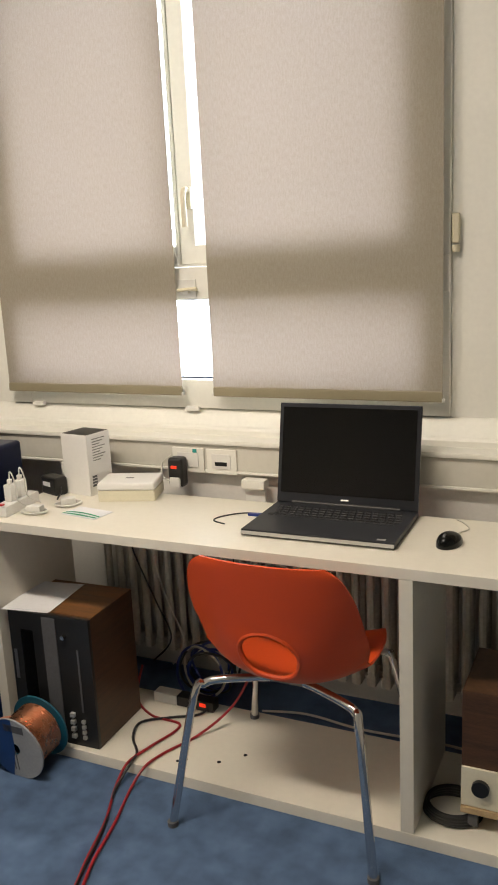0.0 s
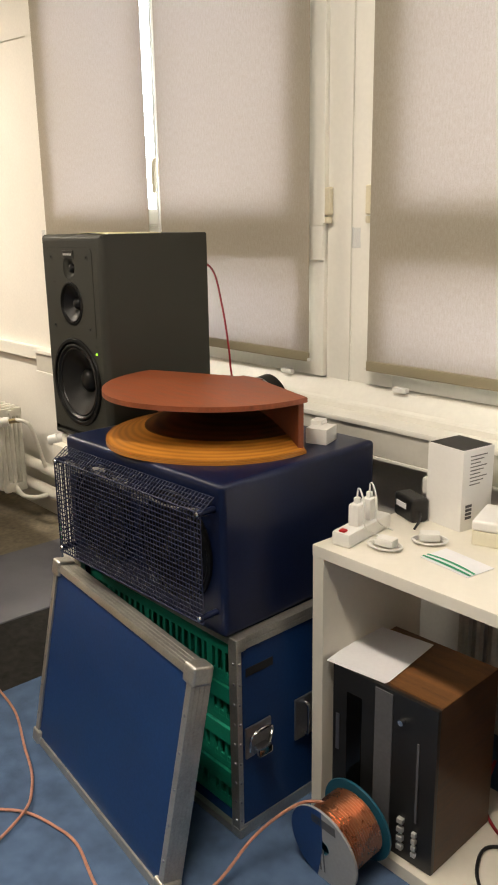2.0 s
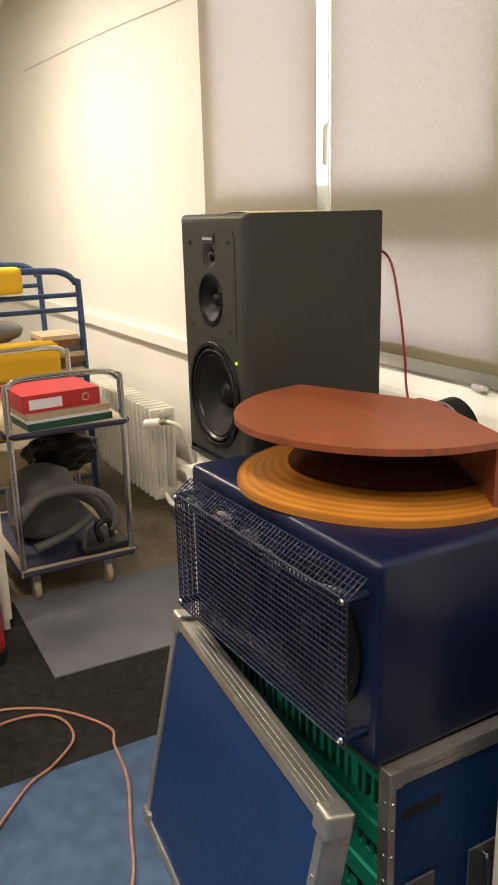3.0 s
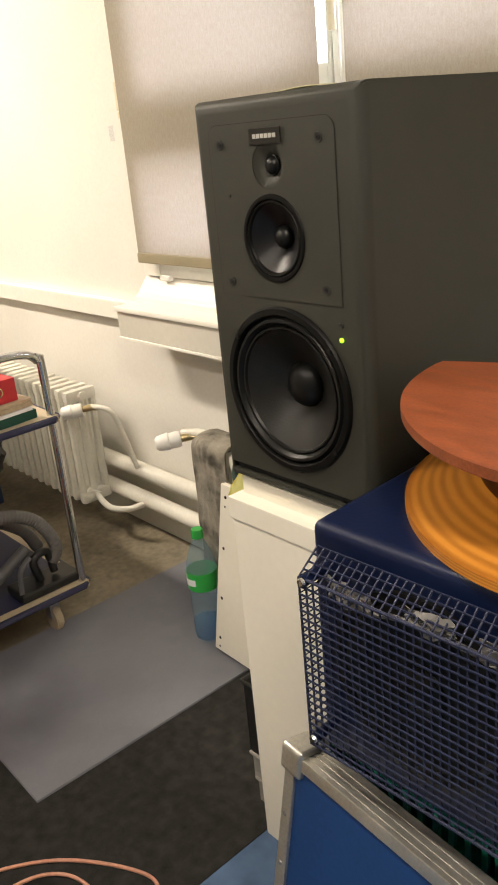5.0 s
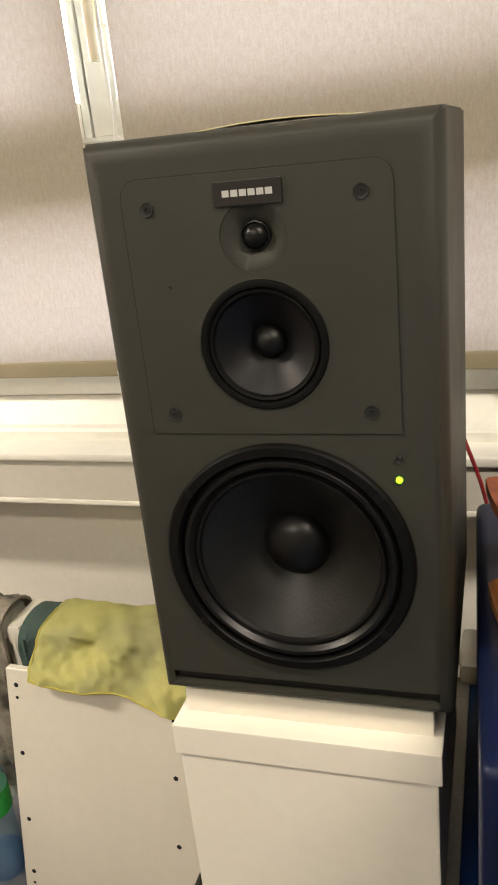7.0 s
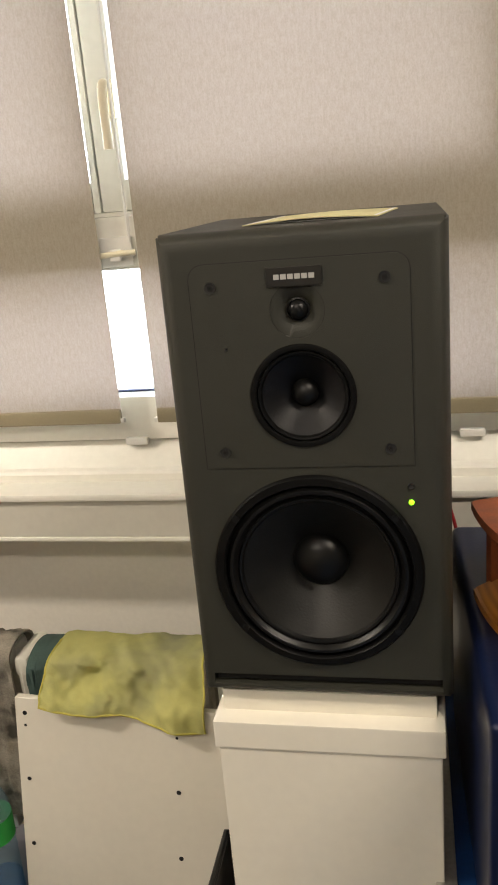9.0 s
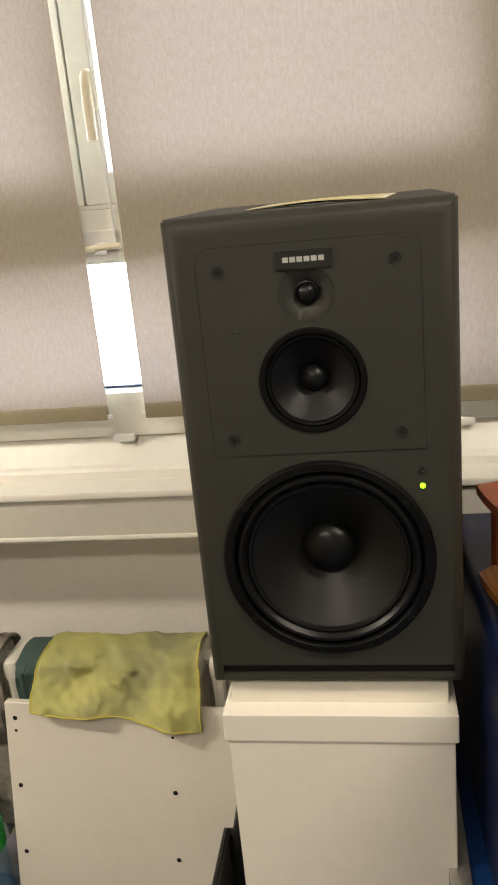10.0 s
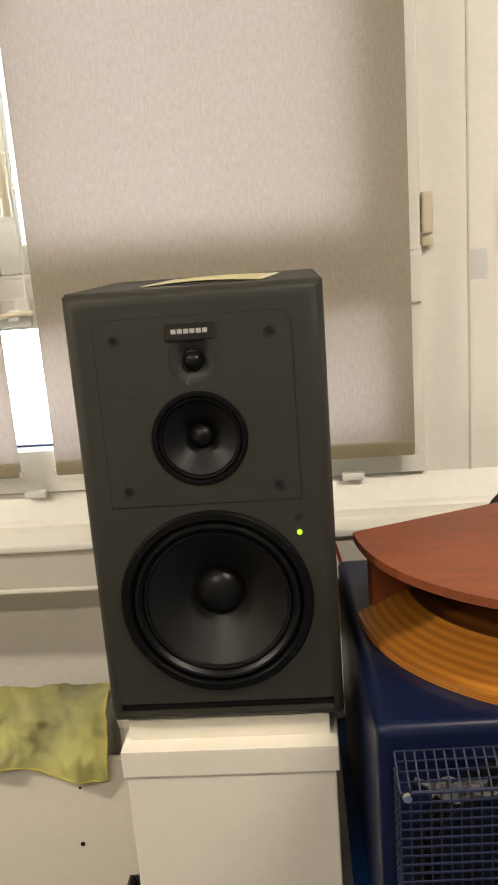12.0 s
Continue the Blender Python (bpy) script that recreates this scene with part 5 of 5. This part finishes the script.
# cable reel
t = thing("cable_reel", (-1.105, 1.69, 0.106), "reel of copper speaker cable with a teal flange", "cable reel", turn=-91)
m = Matrix.Rotation(radians(90), 4, "Y") @ Matrix()
m = Matrix.Rotation(radians(6), 4, "Y") @ m
part("flange", lathe(B(), [(0.018, -0.055), (0.104, -0.055), (0.105, -0.058), (0.104, -0.061), (0.018, -0.061)], m, 48), M_TEAL, t, "teal plastic flange")
part("flange", lathe(B(), [(0.018, 0.055), (0.104, 0.055), (0.105, 0.058), (0.104, 0.061), (0.018, 0.061)], m, 48), M_REELGREY, t, "silver-grey printed flange")
part("hub", lathe(B(), [(0.019, -0.061), (0.019, 0.062)], m, 24), M_TEAL, t)
part("wound_cable", lathe(B(), [(0.02, -0.054)] + [(0.080 + 0.004 * abs(math.sin(k * 1.57)), -0.054 + 0.0036 * k) for k in range(31)] + [(0.02, 0.054)], m, 48), M_COPPER, t, "wound copper speaker cable")
bm = B()
prev = [(0.1035 * math.cos(a), 0.1035 * math.sin(a)) for a in (radians(178 + 6 * k) for k in range(29))] + [(0.019 * math.cos(radians(346)), 0.019 * math.sin(radians(346))), (0.019 * math.cos(radians(178)), 0.019 * math.sin(radians(178)))]
prism(bm, prev, 0.0612, 0.0618)
bm.transform(m)
part("label_blue", bm, M_REELBLUE, t, "blue label field", smooth=False)
for lo, hi in [((0.03 - 0.006 * k, -0.05 + 0.012 * k, 0.0606), (0.075, -0.046 + 0.012 * k, 0.0616)) for k in range(5)] + [((-0.085, -0.03, 0.0606), (-0.060, 0.045, 0.0618))]:
    bm = box(B(), lo, hi)
    bm.transform(m)
    part("print_bar", bm, M_GREYPL, t, smooth=False)
t = thing("copper_cable", (-1.2, 1.6, 0), "pinkish clear speaker cable running over the carpet", "cable")
t.matrix_world = Matrix()
part("wire", tube(B(), [(-1.13, 1.69, 0.17), (-1.19, 1.64, 0.165), (-1.25, 1.55, 0.09), (-1.26, 1.42, 0.015), (-1.29, 1.28, 0.006), (-1.42, 1.225, 0.006), (-1.60, 1.262, 0.006), (-1.70, 1.252, 0.006), (-1.797, 1.221, 0.006), (-1.869, 1.161, 0.006), (-1.956, 1.066, 0.006), (-2.10, 0.90, 0.006)], 0.004, 8, 8), M_PINKCABLE, t)
part("wire", tube(B(), [(-1.70, 0.95, 0.006), (-1.74, 1.10, 0.008), (-1.797, 1.221, 0.014), (-1.873, 1.278, 0.007), (-1.95, 1.315, 0.006), (-2.06, 1.350, 0.006), (-2.24, 1.41, 0.006),
        (-2.40, 1.43, 0.006), (-2.488, 1.445, 0.006), (-2.64, 1.35, 0.006), (-2.732, 1.225, 0.006), (-2.765, 1.098, 0.006), (-2.80, 0.95, 0.006)], 0.004, 8, 8), M_PINKCABLE, t)
part("wire", tube(B(), [(-2.60, 1.02, 0.012), (-2.632, 1.09, 0.010), (-2.665, 1.18, 0.012), (-2.645, 1.28, 0.015), (-2.58, 1.335, 0.014), (-2.486, 1.335, 0.008), (-2.40, 1.25, 0.007), (-2.353, 1.17, 0.007), (-2.224, 1.053, 0.007), (-2.05, 0.90, 0.006), (-1.8, 0.7, 0.006)], 0.004, 8, 8), M_PINKCABLE, t)

# red and black leads from under the desk
t = thing("speaker_leads", (0, 0, 0), "red and black leads running from the desk onto the carpet", "cables")
for k, (pts, mt) in enumerate(((((-0.98, 2.15, 0.14), (-0.97, 2.09, 0.05), (-0.87, 2.02, 0.041), (-0.75, 2.0, 0.041), (-0.78, 1.86, 0.041), (-0.80, 1.77, 0.040), (-0.80, 1.70, 0.006), (-0.74, 1.56, 0.006), (-0.70, 1.42, 0.006), (-0.66, 1.28, 0.006), (-0.63, 1.0, 0.006)), M_REDCABLE),
                               (((-0.50, 2.12, 0.30), (-0.58, 2.08, 0.12), (-0.66, 1.98, 0.045), (-0.72, 1.85, 0.041), (-0.74, 1.77, 0.040), (-0.75, 1.70, 0.006), (-0.71, 1.56, 0.006), (-0.68, 1.42, 0.006), (-0.64, 1.28, 0.006), (-0.61, 1.0, 0.006)), M_REDCABLE),
                               (((-0.70, 2.15, 0.05), (-0.72, 2.08, 0.042), (-0.80, 2.03, 0.042), (-0.88, 1.97, 0.042), (-0.86, 1.89, 0.042), (-0.80, 1.82, 0.042), (-0.79, 1.77, 0.040), (-0.79, 1.68, 0.006), (-0.73, 1.54, 0.006), (-0.69, 1.40, 0.006), (-0.65, 1.25, 0.006), (-0.62, 1.0, 0.006)), M_BLACKCABLE))):
    part("lead", tube(B(), pts, 0.0042, 8, 7), mt, t)
# clutter behind the bottom board
t = thing("cable_tangle", (-0.76, 2.225, 0), "tangled blue, black and white cables on the floor behind the desk", "cables")
for k in range(7):
    pts = [(0.02 * math.sin(k) + (0.07 + 0.006 * k) * math.cos(q), 0.02 * math.cos(2 * k) + 0.03 * math.sin(q * 1.3 + k), 0.12 + 0.085 * math.sin(q)) for q in (0.45 * j for j in range(15))]
    part("loop", tube(B(), pts, 0.0045, 8, 3), (M_BLUECABLE, M_BLUECABLE, M_BLACKCABLE, M_BLUECABLE, M_WHITECABLE, M_BLUECABLE, M_BLACKCABLE)[k], t)
for k, x in enumerate((-0.30, -0.22, 0.0, 0.10)):
    part("hanging_lead", tube(B(), [(x, 0.0, 0.74), (x + 0.02, 0.005, 0.55), (x + 0.10 - 0.03 * k, 0.01, 0.35), (x + 0.16 - 0.03 * k, 0.0, 0.22), (x + 0.08, 0.0, 0.12)], 0.003, 6), M_BLACKCABLE if k != 1 else M_WHITECABLE, t)
part("floor_lead", tube(B(), [(0.2, 0.0, 0.006), (0.35, 0.03, 0.008), (0.55, 0.01, 0.006), (0.8, 0.02, 0.006), (1.0, 0.0, 0.006)], 0.004, 8), M_WHITECABLE, t)
t = thing("power_bar", (-0.795, 2.13, 0.036), "white and black power bar with a red switch lamp", "power strip")
part("body", boxes(((-0.12, -0.022, 0), (-0.03, 0.022, 0.036)), bevel=0.004), M_WPLAST, t)
part("black_end", boxes(((-0.03, -0.022, 0), (0.11, 0.022, 0.036)), bevel=0.004), M_BLACK, t)
part("lamp", boxes(((0.06, -0.0235, 0.016), (0.082, -0.021, 0.028))), M_REDLED, t, "glowing red switch", smooth=False)
# second speaker and wound lead in the right bay
t = thing("brown_amplifier", (0.325, 1.85, 0.105), "brown veneered amplifier on a small castored dolly under the desk", "amplifier")
part("case", boxes(((-0.15, 0.004, 0), (0.2, 0.25, 0.32)), bevel=0.003), M_BROWNWOOD, t)
part("front", boxes(((-0.15, -0.004, 0.0), (0.2, 0.004, 0.11)), bevel=0.002), M_CREAMBOX, t, "beige lower front")
part("knob", cyl(B(), (-0.10, -0.004, 0.06), (-0.10, -0.016, 0.06), 0.022, seg=20), M_BLACK, t)
t = thing("dolly", (0.325, 1.84, 0.036), "small wooden dolly with grey castors", "dolly")
part("board", boxes(((-0.15, 0.0, 0.05), (0.2, 0.25, 0.068)), bevel=0.002), M_CARD, t)
for x in (-0.12, 0.16):
    for y in (0.03, 0.22):
        part("castor", cyl(B(), (x - 0.012, y, 0.025), (x + 0.012, y, 0.025), 0.025, seg=20), M_GREYPL, t)
t = thing("coiled_lead", (0.145, 1.90, 0.036), "thick black lead coiled on the bottom board", "cable")
for k in range(4):
    part("loop", tube(B(), [((0.075 - 0.003 * k) * math.cos(q), 0.065 * math.sin(q), 0.008 + 0.008 * k) for q in (0.4 * j for j in range(17))], 0.006, 8, 2), M_BLACKCABLE, t)


# ---- trolleys and things at the far end ----
def slab(parent, name, x0, x1, y0, y1, z, top=None):
    p = part(name, boxes(((x0 + 0.012, y0 + 0.012, z - 0.016), (x1 - 0.012, y1 - 0.012, z + 0.006)), bevel=0.002), M_TRAY, parent, "beige board shelf")
    if top:
        part("liner", boxes(((x0 + 0.04, y0 + 0.04, z + 0.0062), (x1 - 0.04, y1 - 0.04, z + 0.0085)), bevel=0.001), top, p, "dark navy shelf liner")
    part("edging", tube(B(), [(x0 + 0.03, y0 + 0.008, z - 0.005), (x1 - 0.03, y0 + 0.008, z - 0.005), (x1 - 0.008, y0 + 0.03, z - 0.005), (x1 - 0.008, y1 - 0.03, z - 0.005), (x1 - 0.03, y1 - 0.008, z - 0.005), (x0 + 0.03, y1 - 0.008, z - 0.005), (x0 + 0.008, y1 - 0.03, z - 0.005), (x0 + 0.008, y0 + 0.03, z - 0.005), (x0 + 0.03, y0 + 0.008, z - 0.005)], 0.011, 8, 2, False), M_NAVYEDGE, p, "navy rubber edging")


t = thing("shelf_trolley", (-3.42, 1.66, 0), "two-tier trolley with chromed hoops and navy-edged shelves", "trolley")
slab(t, "upper_shelf", -0.75, 0.02, -0.245, 0.255, 0.70)
slab(t, "lower_shelf", -0.75, 0.02, -0.245, 0.255, 0.142, M_NAVYEDGE)
for x in (-0.01, -0.71):
    part("hoop", tube(B(), [(x, -0.22, 0.12), (x, -0.22, 0.82), (x, -0.21, 0.875), (x, -0.165, 0.902), (x, 0.0, 0.905), (x, 0.165, 0.902), (x, 0.215, 0.875), (x, 0.228, 0.82), (x, 0.228, 0.12)], 0.0125, 12, 6), M_CHROME, t, "chromed tube hoop")
for x in (-0.05, -0.66):
    for y in (-0.17, 0.13):
        w = part("castor", cyl(B(), (x, y - 0.012, 0.045), (x, y + 0.012, 0.045), 0.045, seg=24, bevel=0.004), M_TRAY, t, "beige castor wheel")
        part("fork", boxes(((x - 0.018, y - 0.018, 0.045), (x + 0.018, y + 0.018, 0.127)), bevel=0.004), M_STEEL, w)

t = thing("ring_binder", (-3.57, 1.645, 0.772), "red lever-arch binder with a white spine label", "binder", turn=4)
part("cover", boxes(((-0.16, -0.155, 0), (0.13, 0.155, 0.068)), bevel=0.003), M_REDBINDER, t)
part("spine_label", boxes(((0.1302, -0.13, 0.012), (0.1312, 0.0, 0.05))), M_PAPER, t, smooth=False)
part("ring", lathe(B(), [(0.012, 0.0), (0.012, 0.003), (0.016, 0.003), (0.016, 0.0)], Matrix.Translation((0.1302, 0.095, 0.036)) @ Matrix.Rotation(radians(90), 4, "Y"), 20), M_CHROME, t)
z = 0.7065
for name, mt, hgt, lab in (("green_folder", M_DARKGREEN, 0.028, "dark green folder at the bottom of a pile"), ("paper_pile", M_PAPER, 0.012, "loose white papers in a pile"), ("buff_folder", M_BUFF, 0.015, "buff card folder in a pile"), ("pink_folder", M_BUFF, 0.010, "faded pink folder in a pile")):
    t = thing(name, (-3.56, 1.66, z), lab, "folder", "pile on the trolley", turn=3 + 3 * random.random())
    part("body", boxes(((-0.16, -0.165, 0), (0.135, 0.165 + 0.02 * random.random(), hgt - 0.001)), bevel=0.002), mt, t)
    z += hgt

t = thing("vacuum_cleaner", (-3.64, 1.655, 0.151), "grey vacuum cleaner with a coiled ribbed hose on the lower shelf", "vacuum cleaner")
part("body", lathe(B(), [(0, 0.02), (0.13, 0.02), (0.15, 0.05), (0.15, 0.20), (0.12, 0.27), (0.06, 0.30), (0, 0.30)], Matrix.Translation((-0.15, -0.03, 0)), 28), M_GREYPL, t)
def ribbed(s):
    return 0.0205 + 0.0009 * math.sin(s * 330)
bm = B()
tube(bm, [(0.12, -0.20, 0.17), (0.10, -0.10, 0.245), (0.10, 0.04, 0.255), (0.12, 0.15, 0.215), (0.15, 0.195, 0.12), (0.15, 0.17, 0.07)], 0.02, 12, 30, True, ribbed)
part("hose", bm, M_GREYHOSE, t, "ribbed grey hose")
bm = B()
tube(bm, [(0.02, -0.2, 0.12), (0.0, -0.1, 0.21), (0.02, 0.04, 0.22), (0.04, 0.14, 0.16), (0.0, 0.2, 0.06)], 0.02, 12, 24, True, ribbed)
part("hose", bm, M_GREYHOSE, t)
part("wand", tube(B(), [(0.17, -0.15, 0.06), (0.16, -0.02, 0.09), (0.14, 0.10, 0.14)], 0.019, 12), M_GREYPL, t, "grey plastic wand")
bm = boxes(((0.10, 0.03, 0.0), (0.21, 0.235, 0.03)), bevel=0.010, seg=3)
tube(bm, [(0.16, 0.12, 0.03), (0.155, 0.11, 0.10), (0.15, 0.16, 0.11), (0.16, 0.17, 0.04)], 0.013, 10)
part("floor_head", bm, M_BLACK, t, "black floor head")
part("grip", tube(B(), [(0.19, 0.04, 0.02), (0.19, 0.05, 0.10), (0.18, 0.09, 0.13)], 0.009, 8), M_GREYPL, t)

t = thing("blue_trolley", (-4.38, 1.775, 0), "blue tubular steel trolley with shelves", "trolley")
for x in (0.0, -0.72):
    part("hoop", tube(B(), [(x, -0.28, 0.08), (x, -0.28, 1.13), (x, -0.26, 1.20), (x, -0.20, 1.235), (x, 0.10, 1.235), (x, 0.20, 1.22), (x, 0.255, 1.17), (x, 0.27, 1.09), (x, 0.28, 0.08)], 0.016, 12, 6), M_STEELBLUE, t, "blue steel tube hoop")
    for zz in (1.115, 1.045):
        part("cross_bar", cyl(B(), (x, -0.27, zz), (x, 0.265, zz), 0.012, seg=10), M_STEELBLUE, t)
for zz in (0.18, 0.44, 0.72):
    part("shelf", boxes(((-0.72, -0.27, zz - 0.02), (0.0, 0.27, zz)), bevel=0.003), M_STEELBLUE, t)
    part("shelf_board", boxes(((-0.70, -0.25, zz), (-0.02, 0.25, zz + 0.008)), bevel=0.002), M_CARD, t, "pinkish board")
for y in (-0.26, 0.26):
    part("castor", cyl(B(), (-0.05, y - 0.012, 0.045), (-0.05, y + 0.012, 0.045), 0.045, seg=20), M_GREYPL, t)
t = thing("document_pile", (-4.50, 1.97, 0.7285), "stack of worn books and papers on the blue trolley", "books")
z = 0
for k in range(7):
    hgt = 0.02 + 0.015 * random.random()
    part("book", boxes(((-0.12 + 0.02 * random.random(), -0.13, z), (0.10 + 0.04 * random.random(), 0.055 + 0.03 * random.random(), z + hgt - 0.001)), bevel=0.002), (M_BUFF, M_GREYPL, M_BROWNTOP)[k % 3], t)
    z += hgt
def hang(x, y0, y1, z0, z1, bulge, label, base):
    c = thing("yellow_cover", (x, (y0 + y1) / 2, z0), label, "cloth", "yellow covers")
    w = (y1 - y0) / 2
    bm = B()
    box(bm, (-0.12, -w, 0), (0.02, w, z1 - z0), 0.03, 4)
    for v in bm.verts:
        v.co += 0.012 * noise.noise_vector(v.co * 9 + Vector((base, 0, 0)))
    part("cloth", bm, M_YELLOW, c, "folded bright yellow cloth")
    part("fold", tube(B(), [(0.022, -w * 0.3, 0.02), (0.024, -w * 0.28, (z1 - z0) * 0.5), (0.016, -w * 0.3, z1 - z0 - 0.02)], 0.006, 8), M_YELLOW, c)
    return c
hang(-4.30, 1.38, 1.90, 0.73, 0.90, 0.02, "bright yellow cloth cover folded over the trolley", 1.0)
hang(-4.31, 1.38, 1.755, 1.14, 1.265, 0.02, "bright yellow bundle resting on the top bar", 4.0)
hang(-4.30, 1.38, 1.80, 0.45, 0.62, 0.02, "bright yellow bundle on the shelf", 6.0)
t = thing("grey_bag", (-4.48, 1.62, 0.95), "grey striped soft bag behind the yellow cover", "bag")
bm = bmesh.new()
bmesh.ops.create_uvsphere(bm, u_segments=20, v_segments=12, radius=1)
for v in bm.verts:
    v.co = Vector((v.co.x * 0.09, v.co.y * 0.16, v.co.z * 0.055)) + 0.012 * noise.noise_vector(v.co * 2)
part("bag", bm, M_GREYHOSE, t)
t = thing("dark_jacket", (-3.98, 1.78, 0.45), "dark crumpled plastic sack behind the trolley", "sack")
bm = bmesh.new()
bmesh.ops.create_icosphere(bm, subdivisions=4, radius=1)
for v in bm.verts:
    v.co = Vector((v.co.x * 0.12, v.co.y * 0.16, v.co.z * 0.10)) * (1 + 0.35 * noise.noise(v.co * 2.4))
part("sack", bm, M_RUBBER, t)

# white cabinet side with fire extinguisher in front, carton beside
t = thing("white_cabinet", (-3.265, 1.345, 0), "white laminated cabinet side standing beside the mat", "cabinet")
part("body", boxes(((-0.02, -0.60, 0.04), (0.0, 0.0, 1.35)), ((-0.62, -0.60, 0.04), (-0.02, -0.004, 1.35)), bevel=0.002), M_WHITE, t)
part("plinth", boxes(((-0.62, -0.59, 0.0), (-0.004, -0.01, 0.04)), bevel=0.001), M_DUCT, t)
t = thing("fire_extinguisher", (-3.09, 1.195, 0), "red fire extinguisher with a black hose standing on the dark carpet", "fire extinguisher")
part("cylinder", lathe(B(), [(0, 0.02), (0.075, 0.02), (0.083, 0.04), (0.083, 0.42), (0.072, 0.47), (0.045, 0.50), (0.02, 0.515), (0, 0.515)], Matrix(), 36), M_RED, t, "glossy red cylinder")
part("foot_ring", lathe(B(), [(0, 0), (0.088, 0.0), (0.09, 0.05), (0.0835, 0.052)], Matrix(), 36), M_BLACK, t, "black plastic foot")
part("valve_head", boxes(((-0.02, -0.02, 0.513), (0.02, 0.02, 0.57)), ((-0.012, -0.10, 0.57), (0.012, 0.02, 0.585)), bevel=0.005), M_BLACK, t)
part("hose", tube(B(), [(0.02, 0.0, 0.55), (0.07, 0.02, 0.52), (0.095, 0.03, 0.40), (0.097, 0.03, 0.25), (0.095, 0.03, 0.12)], 0.011, 10), M_RUBBER, t, "black rubber hose")
pieces("print_bar", [((0.05, 0.062 - 0.004 * k, 0.33 - 0.02 * k), (0.0555, 0.068 - 0.004 * k, 0.342 - 0.02 * k)) for k in range(4)], M_PAPER, t)
part("tag", boxes(((0.045, 0.066, 0.40), (0.053, 0.07, 0.425))), M_YELLOWLABEL, t, smooth=False)
t = thing("amp_carton", (-2.54, 1.066, 0), "plywood-coloured box with black corners at the carpet edge", "box", turn=20)
part("body", boxes(((-0.22, -0.30, 0.008), (0.0, 0.0, 0.27)), bevel=0.004), M_CARD, t)
part("corner", boxes(((-0.03, -0.03, 0.0), (0.006, 0.006, 0.02)), bevel=0.004), M_BLACK, t)
part("print_bars", boxes(((0.0, -0.07, 0.05), (0.0006, -0.055, 0.10))), M_BROWNWOOD, t, smooth=False)
# stacked trays between the board and the white box
def tray(z, hgt, x0, mat, label):
    c = thing("stacking_tray", (-2.408, 1.80, z), label, "tray", "trays beside the box")
    bm = boxes(((x0, -0.05, 0), (-0.002, 0.20, 0.012)), ((x0, -0.05, 0.012), (x0 + 0.006, 0.20, hgt)), ((x0 + 0.006, -0.05, 0.012), (-0.002, -0.044, hgt)), ((x0 + 0.006, 0.194, 0.012), (-0.002, 0.20, hgt)), bevel=0.0015)
    part("body", bm, mat, c)
    part("rim", tube(B(), [(-0.004, -0.052, hgt), (x0 - 0.002, -0.052, hgt), (x0 - 0.002, 0.202, hgt), (-0.004, 0.202, hgt)], 0.006, 8, curved=False), mat, c)
tray(0.0, 0.065, -0.055, M_TRAYGREY, "pale grey plastic tray beside the white box")
tray(0.066, 0.065, -0.065, M_TRAYGREY, "grey plastic tray stacked on another")
tray(0.132, 0.19, -0.072, M_BLACK, "black plastic bin on grey trays")
t = thing("black_stand", (-2.425, 2.02, 0), "folded black stand leaning beside the white box", "stand")
part("leg", tube(B(), [(-0.09, 0.0, 0.0), (-0.035, -0.02, 0.28), (0.0, -0.025, 0.44)], 0.018, 10), M_BLACK, t)
part("leg", tube(B(), [(-0.03, 0.05, 0.0), (0.0, 0.05, 0.35), (0.012, 0.04, 0.55)], 0.012, 8), M_BLACK, t)
part("clamp", boxes(((-0.012, 0.0, 0.495), (0.022, 0.05, 0.565)), bevel=0.008), M_BLACK, t, "black clamp")
